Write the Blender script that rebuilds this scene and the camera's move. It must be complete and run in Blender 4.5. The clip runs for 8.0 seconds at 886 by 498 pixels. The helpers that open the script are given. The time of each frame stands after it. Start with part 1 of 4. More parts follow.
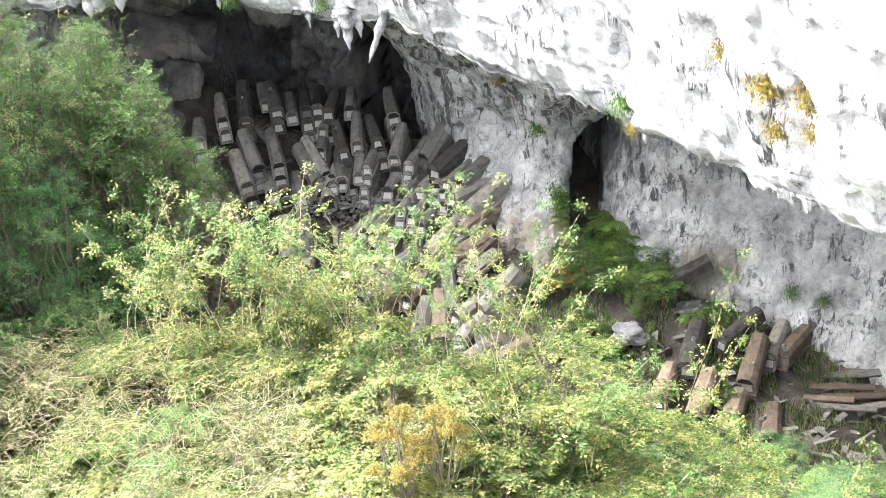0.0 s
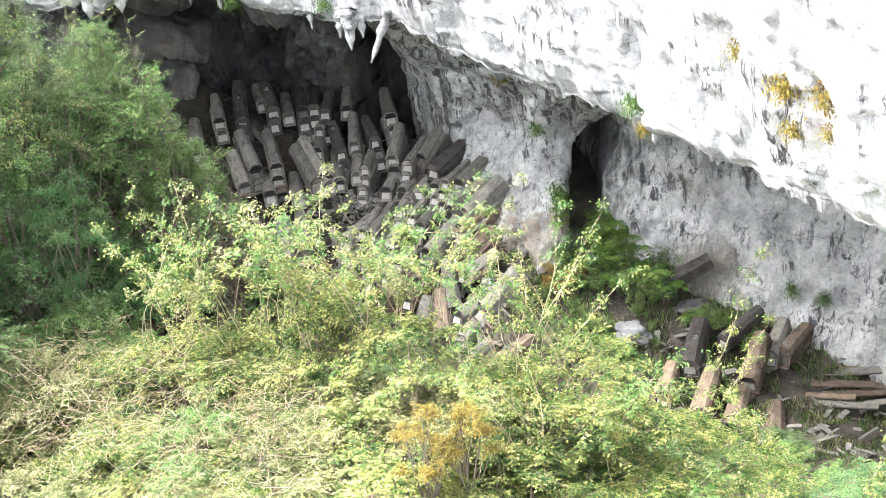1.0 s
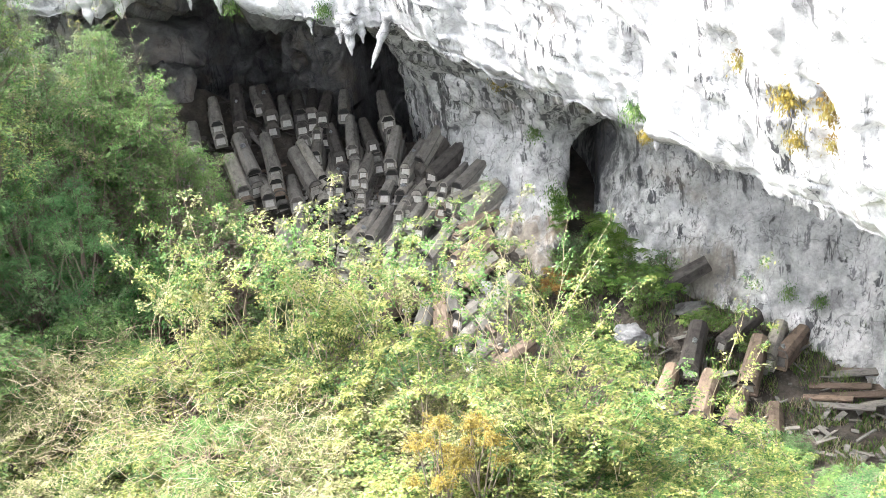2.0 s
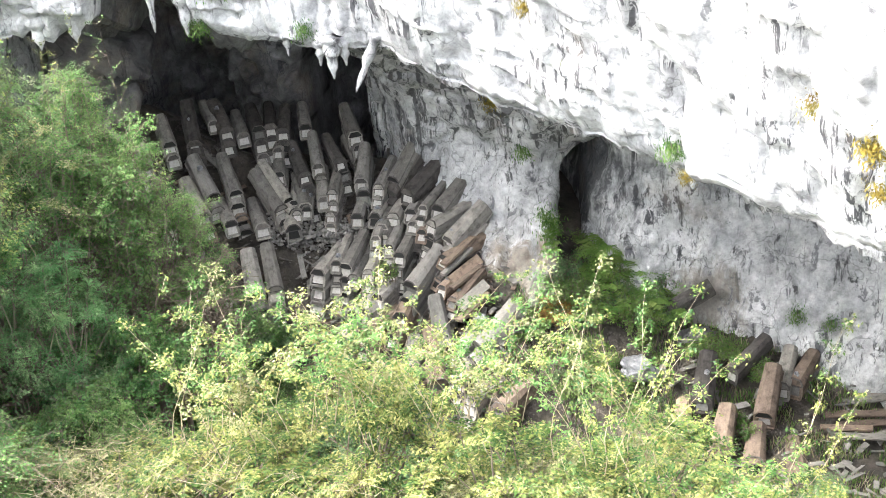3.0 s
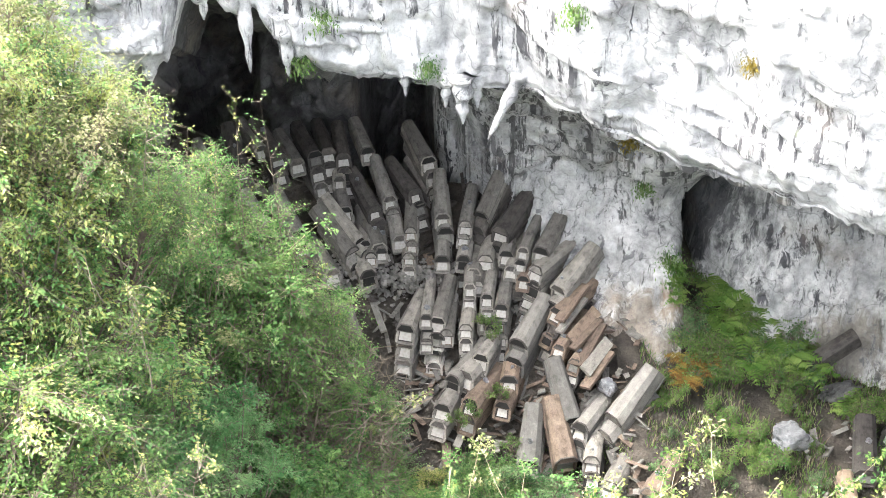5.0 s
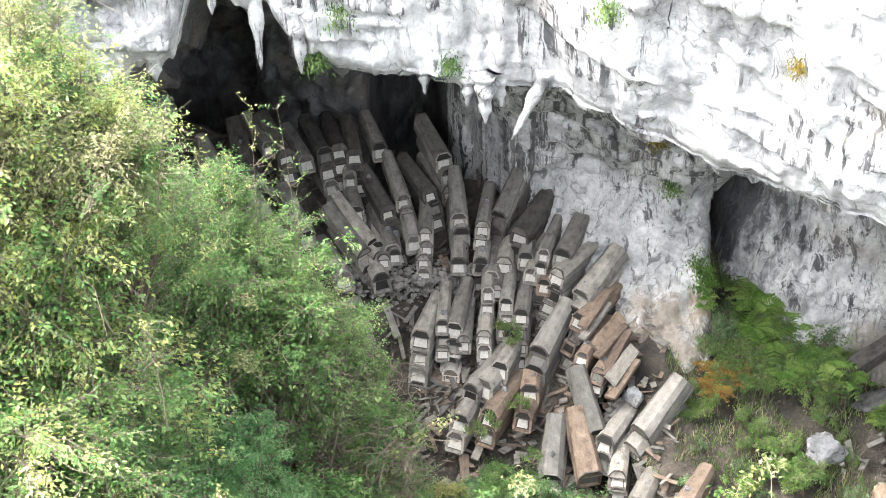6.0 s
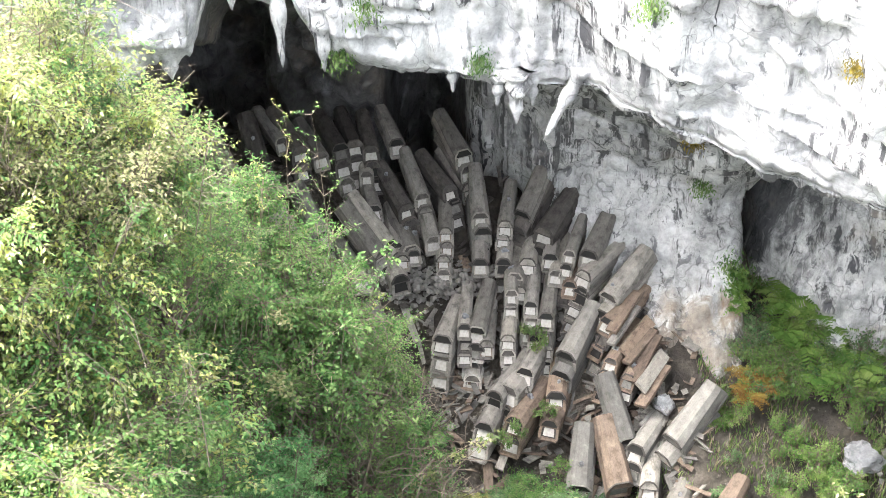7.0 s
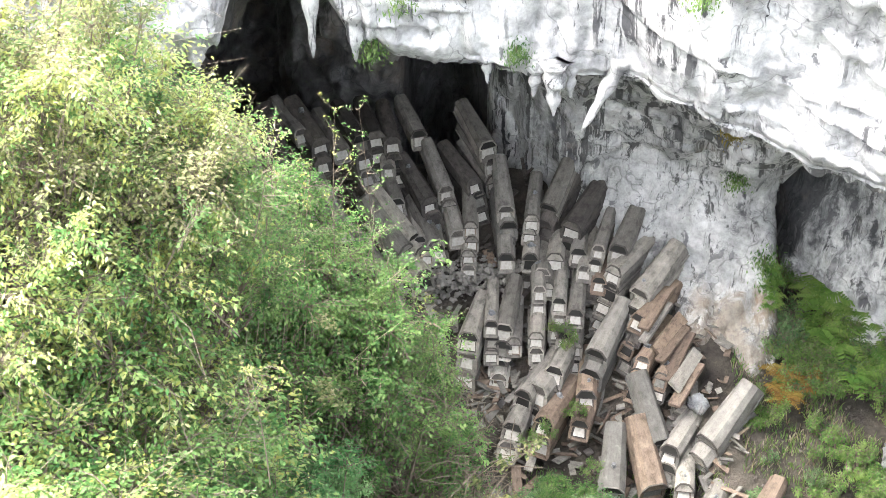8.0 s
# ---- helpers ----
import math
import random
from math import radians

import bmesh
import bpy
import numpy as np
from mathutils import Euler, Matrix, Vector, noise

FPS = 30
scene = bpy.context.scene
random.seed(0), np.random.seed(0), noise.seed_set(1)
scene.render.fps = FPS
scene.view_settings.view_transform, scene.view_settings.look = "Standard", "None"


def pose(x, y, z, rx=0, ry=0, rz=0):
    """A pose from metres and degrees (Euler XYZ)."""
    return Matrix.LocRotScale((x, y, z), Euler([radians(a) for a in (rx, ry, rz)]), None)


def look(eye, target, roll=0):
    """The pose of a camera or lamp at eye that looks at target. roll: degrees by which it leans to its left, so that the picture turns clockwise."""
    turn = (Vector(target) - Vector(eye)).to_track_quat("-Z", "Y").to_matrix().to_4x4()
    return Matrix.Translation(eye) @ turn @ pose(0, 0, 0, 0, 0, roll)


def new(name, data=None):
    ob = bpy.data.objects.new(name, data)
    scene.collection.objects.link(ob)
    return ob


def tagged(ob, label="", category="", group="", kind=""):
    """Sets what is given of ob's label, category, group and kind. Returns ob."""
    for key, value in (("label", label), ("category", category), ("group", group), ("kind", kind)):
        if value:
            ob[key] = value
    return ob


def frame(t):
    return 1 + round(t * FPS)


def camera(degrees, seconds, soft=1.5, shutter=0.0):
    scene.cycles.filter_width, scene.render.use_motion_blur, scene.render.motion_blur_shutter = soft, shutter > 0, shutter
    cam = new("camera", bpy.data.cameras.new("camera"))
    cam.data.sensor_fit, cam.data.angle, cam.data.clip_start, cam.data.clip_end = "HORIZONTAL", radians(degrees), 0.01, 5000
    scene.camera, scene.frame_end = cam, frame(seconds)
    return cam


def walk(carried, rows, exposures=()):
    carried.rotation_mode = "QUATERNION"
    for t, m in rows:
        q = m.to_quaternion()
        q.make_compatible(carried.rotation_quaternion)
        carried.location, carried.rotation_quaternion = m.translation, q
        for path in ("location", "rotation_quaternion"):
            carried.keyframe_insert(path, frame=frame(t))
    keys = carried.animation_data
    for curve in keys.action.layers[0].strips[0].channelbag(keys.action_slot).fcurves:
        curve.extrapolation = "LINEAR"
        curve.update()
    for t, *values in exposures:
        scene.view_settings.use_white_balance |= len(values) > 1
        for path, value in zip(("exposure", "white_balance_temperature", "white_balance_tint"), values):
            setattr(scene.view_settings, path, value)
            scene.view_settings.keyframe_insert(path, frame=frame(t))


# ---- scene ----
# camera and its walk
cam = camera(29.29, 8.0, soft=0.85)
PATH = [
    (0, (28.195, -64.559, 38.717), (12.459, -23.241, 15.368), -7.73),
    (0.5, (27.280, -64.876, 38.830), (12.115, -23.381, 15.416), -7.47),
    (1, (26.482, -65.177, 38.995), (11.858, -23.531, 15.506), -7.24),
    (2.3, (24.991, -65.479, 39.993), (11.563, -23.751, 15.941), -6.91),
    (2.5, (22.652, -64.167, 39.819), (10.699, -22.173, 15.453), -6.46),
    (3, (17.963, -60.595, 41.625), (8.663, -18.886, 15.667), -5.85),
    (3.5, (12.428, -57.081, 43.005), (6.009, -15.714, 15.663), -4.60),
    (4, (5.589, -53.536, 43.828), (2.341, -12.652, 15.228), -2.54),
    (4.5, (3.255, -51.490, 43.688), (1.047, -11.017, 14.413), -1.81),
    (6, (1.244, -46.664, 42.547), (-0.276, -7.053, 12.073), -1.28),
    (6.5, (0.423, -45.344, 42.257), (-0.771, -5.994, 11.432), -1.01),
    (7, (-0.460, -44.267, 41.903), (-1.271, -5.105, 10.828), -0.70),
    (7.5, (-1.375, -43.393, 41.589), (-1.809, -4.412, 10.280), -0.38),
    (8, (-2.329, -42.672, 41.151), (-2.330, -3.815, 9.684), 0.00),
]
walk(cam, [(t, look(e, a, r)) for t, e, a, r in PATH])

# ---- light ----
SUN_DIR = Vector((-0.53, 0.07, 0.84)).normalized()
world = bpy.data.worlds.new("sky")
scene.world = world
world.use_nodes = True
wn = world.node_tree
sky = wn.nodes.new("ShaderNodeTexSky")
sky.sky_type = "NISHITA"
sky.sun_disc = False
sky.sun_elevation = math.asin(SUN_DIR.z)
sky.sun_rotation = math.atan2(SUN_DIR.x, SUN_DIR.y)
sky.air_density, sky.dust_density = 1.0, 6.0
haze = wn.nodes.new("ShaderNodeHueSaturation")
haze.inputs["Saturation"].default_value = 0.3
wn.links.new(sky.outputs[0], haze.inputs["Color"])
wn.links.new(haze.outputs[0], wn.nodes["Background"].inputs[0])
wn.nodes["Background"].inputs[1].default_value = 0.15
sun = new("sun", bpy.data.lights.new("sun", "SUN"))
sun.data.energy, sun.data.angle, sun.data.color = 0.62, radians(10), (1.0, 0.95, 0.86)
sun.matrix_world = look((0, 0, 80), Vector((0, 0, 80)) - SUN_DIR)
scene.view_settings.exposure = 3.62

# ---- materials ----


def noise_tex(nt, co, scale, detail=5, rough=0.6, dist=0.0):
    n = nt.nodes.new("ShaderNodeTexNoise")
    n.inputs["Scale"].default_value, n.inputs["Detail"].default_value = scale, detail
    n.inputs["Roughness"].default_value, n.inputs["Distortion"].default_value = rough, dist
    nt.links.new(co, n.inputs["Vector"])
    return n.outputs["Fac"]


def ramp(nt, fac, *stops):
    r = nt.nodes.new("ShaderNodeValToRGB")
    e = r.color_ramp.elements
    while len(e) < len(stops):
        e.new(0.5)
    for k, (p, c) in enumerate(stops):
        e[k].position, e[k].color = p, (*c, 1) if len(c) == 3 else c
    nt.links.new(fac, r.inputs[0])
    return r.outputs[0]


def mix(nt, fac, a, b, mode="MIX"):
    m = nt.nodes.new("ShaderNodeMix")
    m.data_type, m.blend_type = "RGBA", mode
    for sock, v in ((m.inputs[0], fac), (m.inputs[6], a), (m.inputs[7], b)):
        if isinstance(v, (int, float)):
            sock.default_value = v
        elif isinstance(v, tuple):
            sock.default_value = (*v, 1)
        else:
            nt.links.new(v, sock)
    return m.outputs[2]


def scaled(nt, co, sx, sy, sz):
    m = nt.nodes.new("ShaderNodeMapping")
    m.inputs["Scale"].default_value = (sx, sy, sz)
    nt.links.new(co, m.inputs["Vector"])
    return m.outputs[0]


def material(name, rough=0.85):
    m = bpy.data.materials.new(name)
    m.use_nodes = True
    nt = m.node_tree
    b = nt.nodes["Principled BSDF"]
    b.inputs["Roughness"].default_value = rough
    b.inputs["Specular IOR Level"].default_value = 0.3
    return m, nt, b


def bump(nt, b, height, strength, dist):
    n = nt.nodes.new("ShaderNodeBump")
    n.inputs["Strength"].default_value, n.inputs["Distance"].default_value = strength, dist
    nt.links.new(height, n.inputs["Height"])
    nt.links.new(n.outputs[0], b.inputs["Normal"])


def where(nt, kind="Object"):
    return nt.nodes.new("ShaderNodeTexCoord").outputs[kind]


def limestone(name, tones, run, stain, crust, drip=None, stains_and_shade=()):
    """Limestone with grey crust, black water streaks, ochre stains, moss and fine cracks."""
    m, nt, b = material(name, 0.9)
    co = where(nt)
    big = noise_tex(nt, co, 0.5, 8, 0.68)
    fine = noise_tex(nt, co, 6.0, 8, 0.72)
    col = ramp(nt, big, *zip((0.34, 0.47, 0.60, 0.75), tones))
    streak = noise_tex(nt, scaled(nt, co, 2.6, 2.6, 0.2), 1.0, 8, 0.7, 0.6)
    area = noise_tex(nt, co, 0.35, 4, 0.6)
    wet = mix(nt, 1.0, ramp(nt, streak, (0.52, (0, 0, 0)), (0.58, (1, 1, 1))), ramp(nt, area, (run, (0, 0, 0)), (run + 0.1, (1, 1, 1))), "MULTIPLY")
    col = mix(nt, wet, col, (0.085, 0.085, 0.09))
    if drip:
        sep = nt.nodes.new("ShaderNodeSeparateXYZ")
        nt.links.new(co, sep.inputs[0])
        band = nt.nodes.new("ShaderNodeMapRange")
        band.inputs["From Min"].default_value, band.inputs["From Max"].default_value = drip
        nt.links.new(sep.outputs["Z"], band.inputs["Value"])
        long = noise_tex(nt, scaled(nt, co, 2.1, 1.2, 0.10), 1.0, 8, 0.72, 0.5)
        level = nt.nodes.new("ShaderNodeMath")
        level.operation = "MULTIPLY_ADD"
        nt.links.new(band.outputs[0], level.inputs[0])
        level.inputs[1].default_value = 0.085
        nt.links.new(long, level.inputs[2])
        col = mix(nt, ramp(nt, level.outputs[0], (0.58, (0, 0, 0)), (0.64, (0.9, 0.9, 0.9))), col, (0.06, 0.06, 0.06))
    # Ragged round patches: earth stains on the wall, and painted shade in the hollow.
    for centre, reach, tint in stains_and_shade:
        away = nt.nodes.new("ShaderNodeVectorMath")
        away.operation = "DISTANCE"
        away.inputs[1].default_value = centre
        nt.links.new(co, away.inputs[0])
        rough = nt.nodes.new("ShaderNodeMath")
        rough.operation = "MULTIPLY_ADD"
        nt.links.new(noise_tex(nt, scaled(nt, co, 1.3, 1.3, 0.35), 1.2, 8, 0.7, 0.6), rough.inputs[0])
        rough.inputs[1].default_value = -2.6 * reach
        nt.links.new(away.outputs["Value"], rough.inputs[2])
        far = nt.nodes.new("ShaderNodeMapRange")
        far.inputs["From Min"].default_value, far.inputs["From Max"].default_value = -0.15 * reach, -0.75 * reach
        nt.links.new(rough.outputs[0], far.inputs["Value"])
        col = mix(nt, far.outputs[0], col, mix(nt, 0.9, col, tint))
    blot = ramp(nt, noise_tex(nt, scaled(nt, co, 1.6, 1.6, 0.6), 1.1, 8, 0.68, 0.4), (crust, (0, 0, 0)), (crust + 0.04, (0.85, 0.85, 0.85)))
    col = mix(nt, blot, col, (0.15, 0.15, 0.155))
    warm = ramp(nt, noise_tex(nt, co, 0.33, 6, 0.65), (stain, (0, 0, 0)), (stain + 0.12, (0.8, 0.8, 0.8)))
    col = mix(nt, warm, col, mix(nt, 0.55, col, (0.24, 0.19, 0.145)))
    moss = ramp(nt, noise_tex(nt, co, 0.9, 6, 0.65), (0.66, (0, 0, 0)), (0.74, (0.6, 0.6, 0.6)))
    col = mix(nt, moss, col, (0.13, 0.16, 0.06))
    v = nt.nodes.new("ShaderNodeTexVoronoi")
    v.feature = "DISTANCE_TO_EDGE"
    v.inputs["Scale"].default_value = 0.3
    warp = nt.nodes.new("ShaderNodeMix")
    warp.data_type = "VECTOR"
    warp.inputs[0].default_value = 0.35
    n3 = nt.nodes.new("ShaderNodeTexNoise")
    n3.inputs["Scale"].default_value = 0.9
    nt.links.new(co, n3.inputs["Vector"])
    add = nt.nodes.new("ShaderNodeVectorMath")
    add.operation = "MULTIPLY_ADD"
    add.inputs[1].default_value = (2.2, 2.2, 2.2)
    nt.links.new(n3.outputs["Color"], add.inputs[0])
    nt.links.new(co, add.inputs[2])
    nt.links.new(add.outputs[0], v.inputs["Vector"])
    crack = ramp(nt, v.outputs["Distance"], (0.0, (0.3, 0.3, 0.3)), (0.012, (1, 1, 1)))
    col = mix(nt, 0.55, col, mix(nt, 1.0, col, crack, "MULTIPLY"))
    col = mix(nt, 0.55, col, ramp(nt, fine, (0.3, (0.4, 0.4, 0.4)), (0.58, (1.08, 1.08, 1.08))), "MULTIPLY")
    nt.links.new(col, b.inputs["Base Color"])
    h = mix(nt, 0.45, fine, streak)
    h = mix(nt, 0.15, h, crack)
    bump(nt, b, h, 0.9, 0.16)
    return m


def wood(name, light, dark):
    """Old coffin timber: dulled grain under dust, damp stains, pale scuffs and a tone of its own for each piece."""
    m, nt, b = material(name, 0.85)
    co = where(nt)
    rnd = nt.nodes.new("ShaderNodeObjectInfo").outputs["Random"]
    off = nt.nodes.new("ShaderNodeVectorMath")
    off.operation = "MULTIPLY_ADD"
    comb = nt.nodes.new("ShaderNodeCombineXYZ")
    for k in range(3):
        nt.links.new(rnd, comb.inputs[k])
    nt.links.new(comb.outputs[0], off.inputs[0])
    off.inputs[1].default_value = (37, 23, 51)
    nt.links.new(co, off.inputs[2])
    co = off.outputs[0]
    grain = noise_tex(nt, scaled(nt, co, 14, 1.2, 14), 2.0, 6, 0.65, 0.4)
    dust = noise_tex(nt, scaled(nt, co, 2, 4, 2), 1.3, 6, 0.7)
    speck = noise_tex(nt, scaled(nt, co, 8, 18, 8), 2.2, 6, 0.75)
    mid = tuple(0.55 * a + 0.45 * c for a, c in zip(light, dark))
    col = ramp(nt, grain, (0.3, mid), (0.65, light))
    col = mix(nt, ramp(nt, dust, (0.36, (0.9, 0.9, 0.9)), (0.5, (0, 0, 0))), col, dark)
    pale = tuple(min(0.5, c * 1.45 + 0.02) for c in light)
    col = mix(nt, ramp(nt, dust, (0.55, (0, 0, 0)), (0.72, (0.7, 0.7, 0.7))), col, pale)
    col = mix(nt, 0.75, col, ramp(nt, speck, (0.32, (0.72, 0.71, 0.70)), (0.5, (1, 1, 1)), (0.70, (1.10, 1.09, 1.08))), "MULTIPLY")
    tone = ramp(nt, rnd, (0.0, (0.6, 0.58, 0.56)), (0.5, (0.95, 0.93, 0.9)), (1.0, (1.25, 1.2, 1.12)))
    col = mix(nt, 1.0, col, tone, "MULTIPLY")
    nt.links.new(col, b.inputs["Base Color"])
    bump(nt, b, mix(nt, 0.5, grain, speck), 0.5, 0.015)
    return m


def leafy(name, *cols, each=0.42):
    """Leaves of mixed age: each its own tone, and whole sprays drifting from one colour to the other."""
    m, nt, b = material(name, 0.5)
    geo = nt.nodes.new("ShaderNodeNewGeometry").outputs["Random Per Island"]
    spray = noise_tex(nt, where(nt), 0.85, 4, 0.6)
    rnd = nt.nodes.new("ShaderNodeObjectInfo").outputs["Random"]
    f = nt.nodes.new("ShaderNodeMath")
    f.operation = "MULTIPLY_ADD"
    nt.links.new(spray, f.inputs[0])
    f.inputs[1].default_value = 2.9
    g = nt.nodes.new("ShaderNodeMath")
    g.operation = "MULTIPLY_ADD"
    nt.links.new(geo, g.inputs[0])
    g.inputs[1].default_value, g.inputs[2].default_value = each, -1.03 - 0.5 * each
    h = nt.nodes.new("ShaderNodeMath")
    h.operation = "MULTIPLY_ADD"
    nt.links.new(rnd, h.inputs[0])
    h.inputs[1].default_value = 0.3
    nt.links.new(g.outputs[0], h.inputs[2])
    nt.links.new(h.outputs[0], f.inputs[2])
    col = ramp(nt, f.outputs[0], *[(k / max(1, len(cols) - 1), c) for k, c in enumerate(cols)])
    nt.links.new(col, b.inputs["Base Color"])
    t = nt.nodes.new("ShaderNodeBsdfTranslucent")
    nt.links.new(col, t.inputs["Color"])
    mx = nt.nodes.new("ShaderNodeMixShader")
    mx.inputs[0].default_value = 0.45
    nt.links.new(b.outputs[0], mx.inputs[1])
    nt.links.new(t.outputs[0], mx.inputs[2])
    nt.links.new(mx.outputs[0], nt.nodes["Material Output"].inputs[0])
    return m


def soil():
    m, nt, b = material("soil", 0.95)
    co = where(nt)
    col = ramp(nt, noise_tex(nt, co, 0.8, 6), (0.3, (0.034, 0.030, 0.026)), (0.5, (0.072, 0.062, 0.052)), (0.72, (0.15, 0.13, 0.108)))
    fine = noise_tex(nt, co, 9, 6, 0.7)
    col = mix(nt, 0.5, col, ramp(nt, fine, (0.3, (0.4, 0.4, 0.4)), (0.65, (1.2, 1.2, 1.2))), "MULTIPLY")
    nt.links.new(col, b.inputs["Base Color"])
    bump(nt, b, fine, 1.0, 0.15)
    return m


def plain(name, col, rough=0.8):
    m, nt, b = material(name, rough)
    f = noise_tex(nt, where(nt), 7, 5, 0.65)
    c = mix(nt, 0.5, col, ramp(nt, f, (0.3, (0.55, 0.55, 0.55)), (0.7, (1.25, 1.25, 1.25))), "MULTIPLY")
    nt.links.new(c, b.inputs["Base Color"])
    bump(nt, b, f, 0.5, 0.03)
    return m


ROCK = limestone("white_limestone", ((0.29, 0.29, 0.295), (0.48, 0.48, 0.48), (0.64, 0.64, 0.632), (0.72, 0.72, 0.71)), 0.46, 0.63, 0.62)
CAVE_ROCK = limestone("stained_shaded_cave_limestone", ((0.25, 0.25, 0.25), (0.42, 0.418, 0.41), (0.58, 0.575, 0.565), (0.74, 0.735, 0.72)), 0.46, 0.57, 0.585, (3.5, 8.5),
                      # First patch is the hollow: its shade put into the colour, with dark staining.
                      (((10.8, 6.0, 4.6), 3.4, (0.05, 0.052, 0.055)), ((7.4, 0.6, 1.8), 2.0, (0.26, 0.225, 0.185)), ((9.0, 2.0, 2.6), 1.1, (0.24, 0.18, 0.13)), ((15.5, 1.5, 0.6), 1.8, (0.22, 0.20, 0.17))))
BLOCK = limestone("boulder_and_cave_shade_limestone", ((0.070, 0.068, 0.066), (0.125, 0.122, 0.120), (0.205, 0.202, 0.20), (0.33, 0.335, 0.34)), 0.45, 0.52, 0.6)
PALE_BLOCK = limestone("pale_boulder_limestone", ((0.14, 0.144, 0.152), (0.22, 0.225, 0.235), (0.31, 0.315, 0.325), (0.42, 0.42, 0.425)), 0.46, 0.56, 0.60)
SOIL = soil()
WOOD = {
    "grey": wood("weathered_grey_wood", (0.225, 0.217, 0.202), (0.098, 0.094, 0.087)),
    "pale": wood("pale_grey_wood", (0.175, 0.173, 0.165), (0.105, 0.102, 0.097)),
    "dark": wood("dark_wood", (0.085, 0.079, 0.075), (0.032, 0.029, 0.028)),
    "white": wood("lime_washed_wood", (0.40, 0.39, 0.37), (0.20, 0.19, 0.18)),
    "brown": wood("brown_wood", (0.180, 0.140, 0.112), (0.075, 0.058, 0.047)),
}
BLACK = plain("black_board_and_hollow_shade", (0.014, 0.013, 0.012))
CHALK = plain("chalky_end_board", (0.40, 0.38, 0.35))
STONES = plain("broken_stone", (0.11, 0.098, 0.085))
PALE_STONES = plain("pale_broken_stone", (0.20, 0.19, 0.175))
BARK = plain("bark", (0.13, 0.105, 0.08))
TWIG = plain("dry_twig", (0.30, 0.25, 0.17))
LEAF = {
    "lime": leafy("lime_leaves", (0.018, 0.058, 0.012), (0.055, 0.112, 0.025), (0.112, 0.165, 0.042), (0.215, 0.235, 0.065), (0.335, 0.330, 0.125), each=0.75),
    "tree": leafy("tree_leaves", (0.036, 0.122, 0.034), (0.088, 0.205, 0.058), (0.160, 0.285, 0.084), (0.260, 0.360, 0.122), (0.310, 0.325, 0.080), (0.400, 0.440, 0.215)),
    "green": leafy("green_leaves", (0.022, 0.072, 0.016), (0.056, 0.135, 0.034), (0.110, 0.205, 0.056), (0.190, 0.280, 0.092), each=0.6),
    "pale": leafy("pale_leaves", (0.042, 0.080, 0.020), (0.105, 0.142, 0.046), (0.205, 0.215, 0.090), (0.330, 0.320, 0.175), each=0.75),
    "deep": leafy("deep_green_leaves", (0.024, 0.075, 0.026), (0.058, 0.136, 0.048), (0.118, 0.205, 0.082), (0.200, 0.285, 0.135), each=0.6),
    "blue": leafy("blue_green_leaves", (0.030, 0.110, 0.034), (0.066, 0.180, 0.058), (0.125, 0.255, 0.092), (0.21, 0.33, 0.14)),
    "gold": leafy("golden_leaves", (0.085, 0.080, 0.016), (0.190, 0.150, 0.028), (0.300, 0.230, 0.050), each=0.75),
    "straw": leafy("dry_straw", (0.120, 0.095, 0.060), (0.250, 0.205, 0.135), (0.370, 0.330, 0.230)),
    "herb": leafy("herb_leaves", (0.048, 0.115, 0.026), (0.100, 0.185, 0.045), (0.180, 0.250, 0.075)),
    "fern": leafy("fern_fronds", (0.070, 0.160, 0.030), (0.135, 0.235, 0.052), (0.225, 0.305, 0.090)),
    "rust": leafy("rusty_fronds", (0.10, 0.045, 0.012), (0.2, 0.13, 0.03), (0.25, 0.22, 0.06)),
}


# ---- helpers of the scene ----
def mesh_of(name, verts, faces, mat, smooth=False):
    me = bpy.data.meshes.new(name)
    me.from_pydata([tuple(v) for v in verts], [], faces)
    me.materials.append(mat)
    if smooth:
        me.polygons.foreach_set("use_smooth", [True] * len(me.polygons))
    me.update()
    return me


def part(name, data, parent, label="", m=None):
    ob = new(name, data)
    ob.parent = parent
    if m is not None:
        ob.matrix_local = m
    return tagged(ob, label)


def loft(rings, caps=True):
    n = len(rings[0])
    verts = [p for r in rings for p in r]
    faces = [(a * n + i, a * n + (i + 1) % n, (a + 1) * n + (i + 1) % n, (a + 1) * n + i) for a in range(len(rings) - 1) for i in range(n)]
    if caps:
        faces += [tuple(range(n))[::-1], tuple(range((len(rings) - 1) * n, len(rings) * n))]
    return verts, faces


def fbm(p, octaves=4, h=0.9):
    return noise.fractal(p, h, 2.1, octaves)


def smooth(a, b, x):
    t = min(1.0, max(0.0, (x - a) / (b - a)))
    return t * t * (3 - 2 * t)


def interp(x, knots):
    return float(np.interp(x, [k[0] for k in knots], [k[1] for k in knots]))


# ---- ground ----
def pile_top(x, y):
    q = min(x, 7.0)
    return 1.96 + 0.078 * q + 0.579 * y + 0.0294 * q * q - 0.0031 * y * y


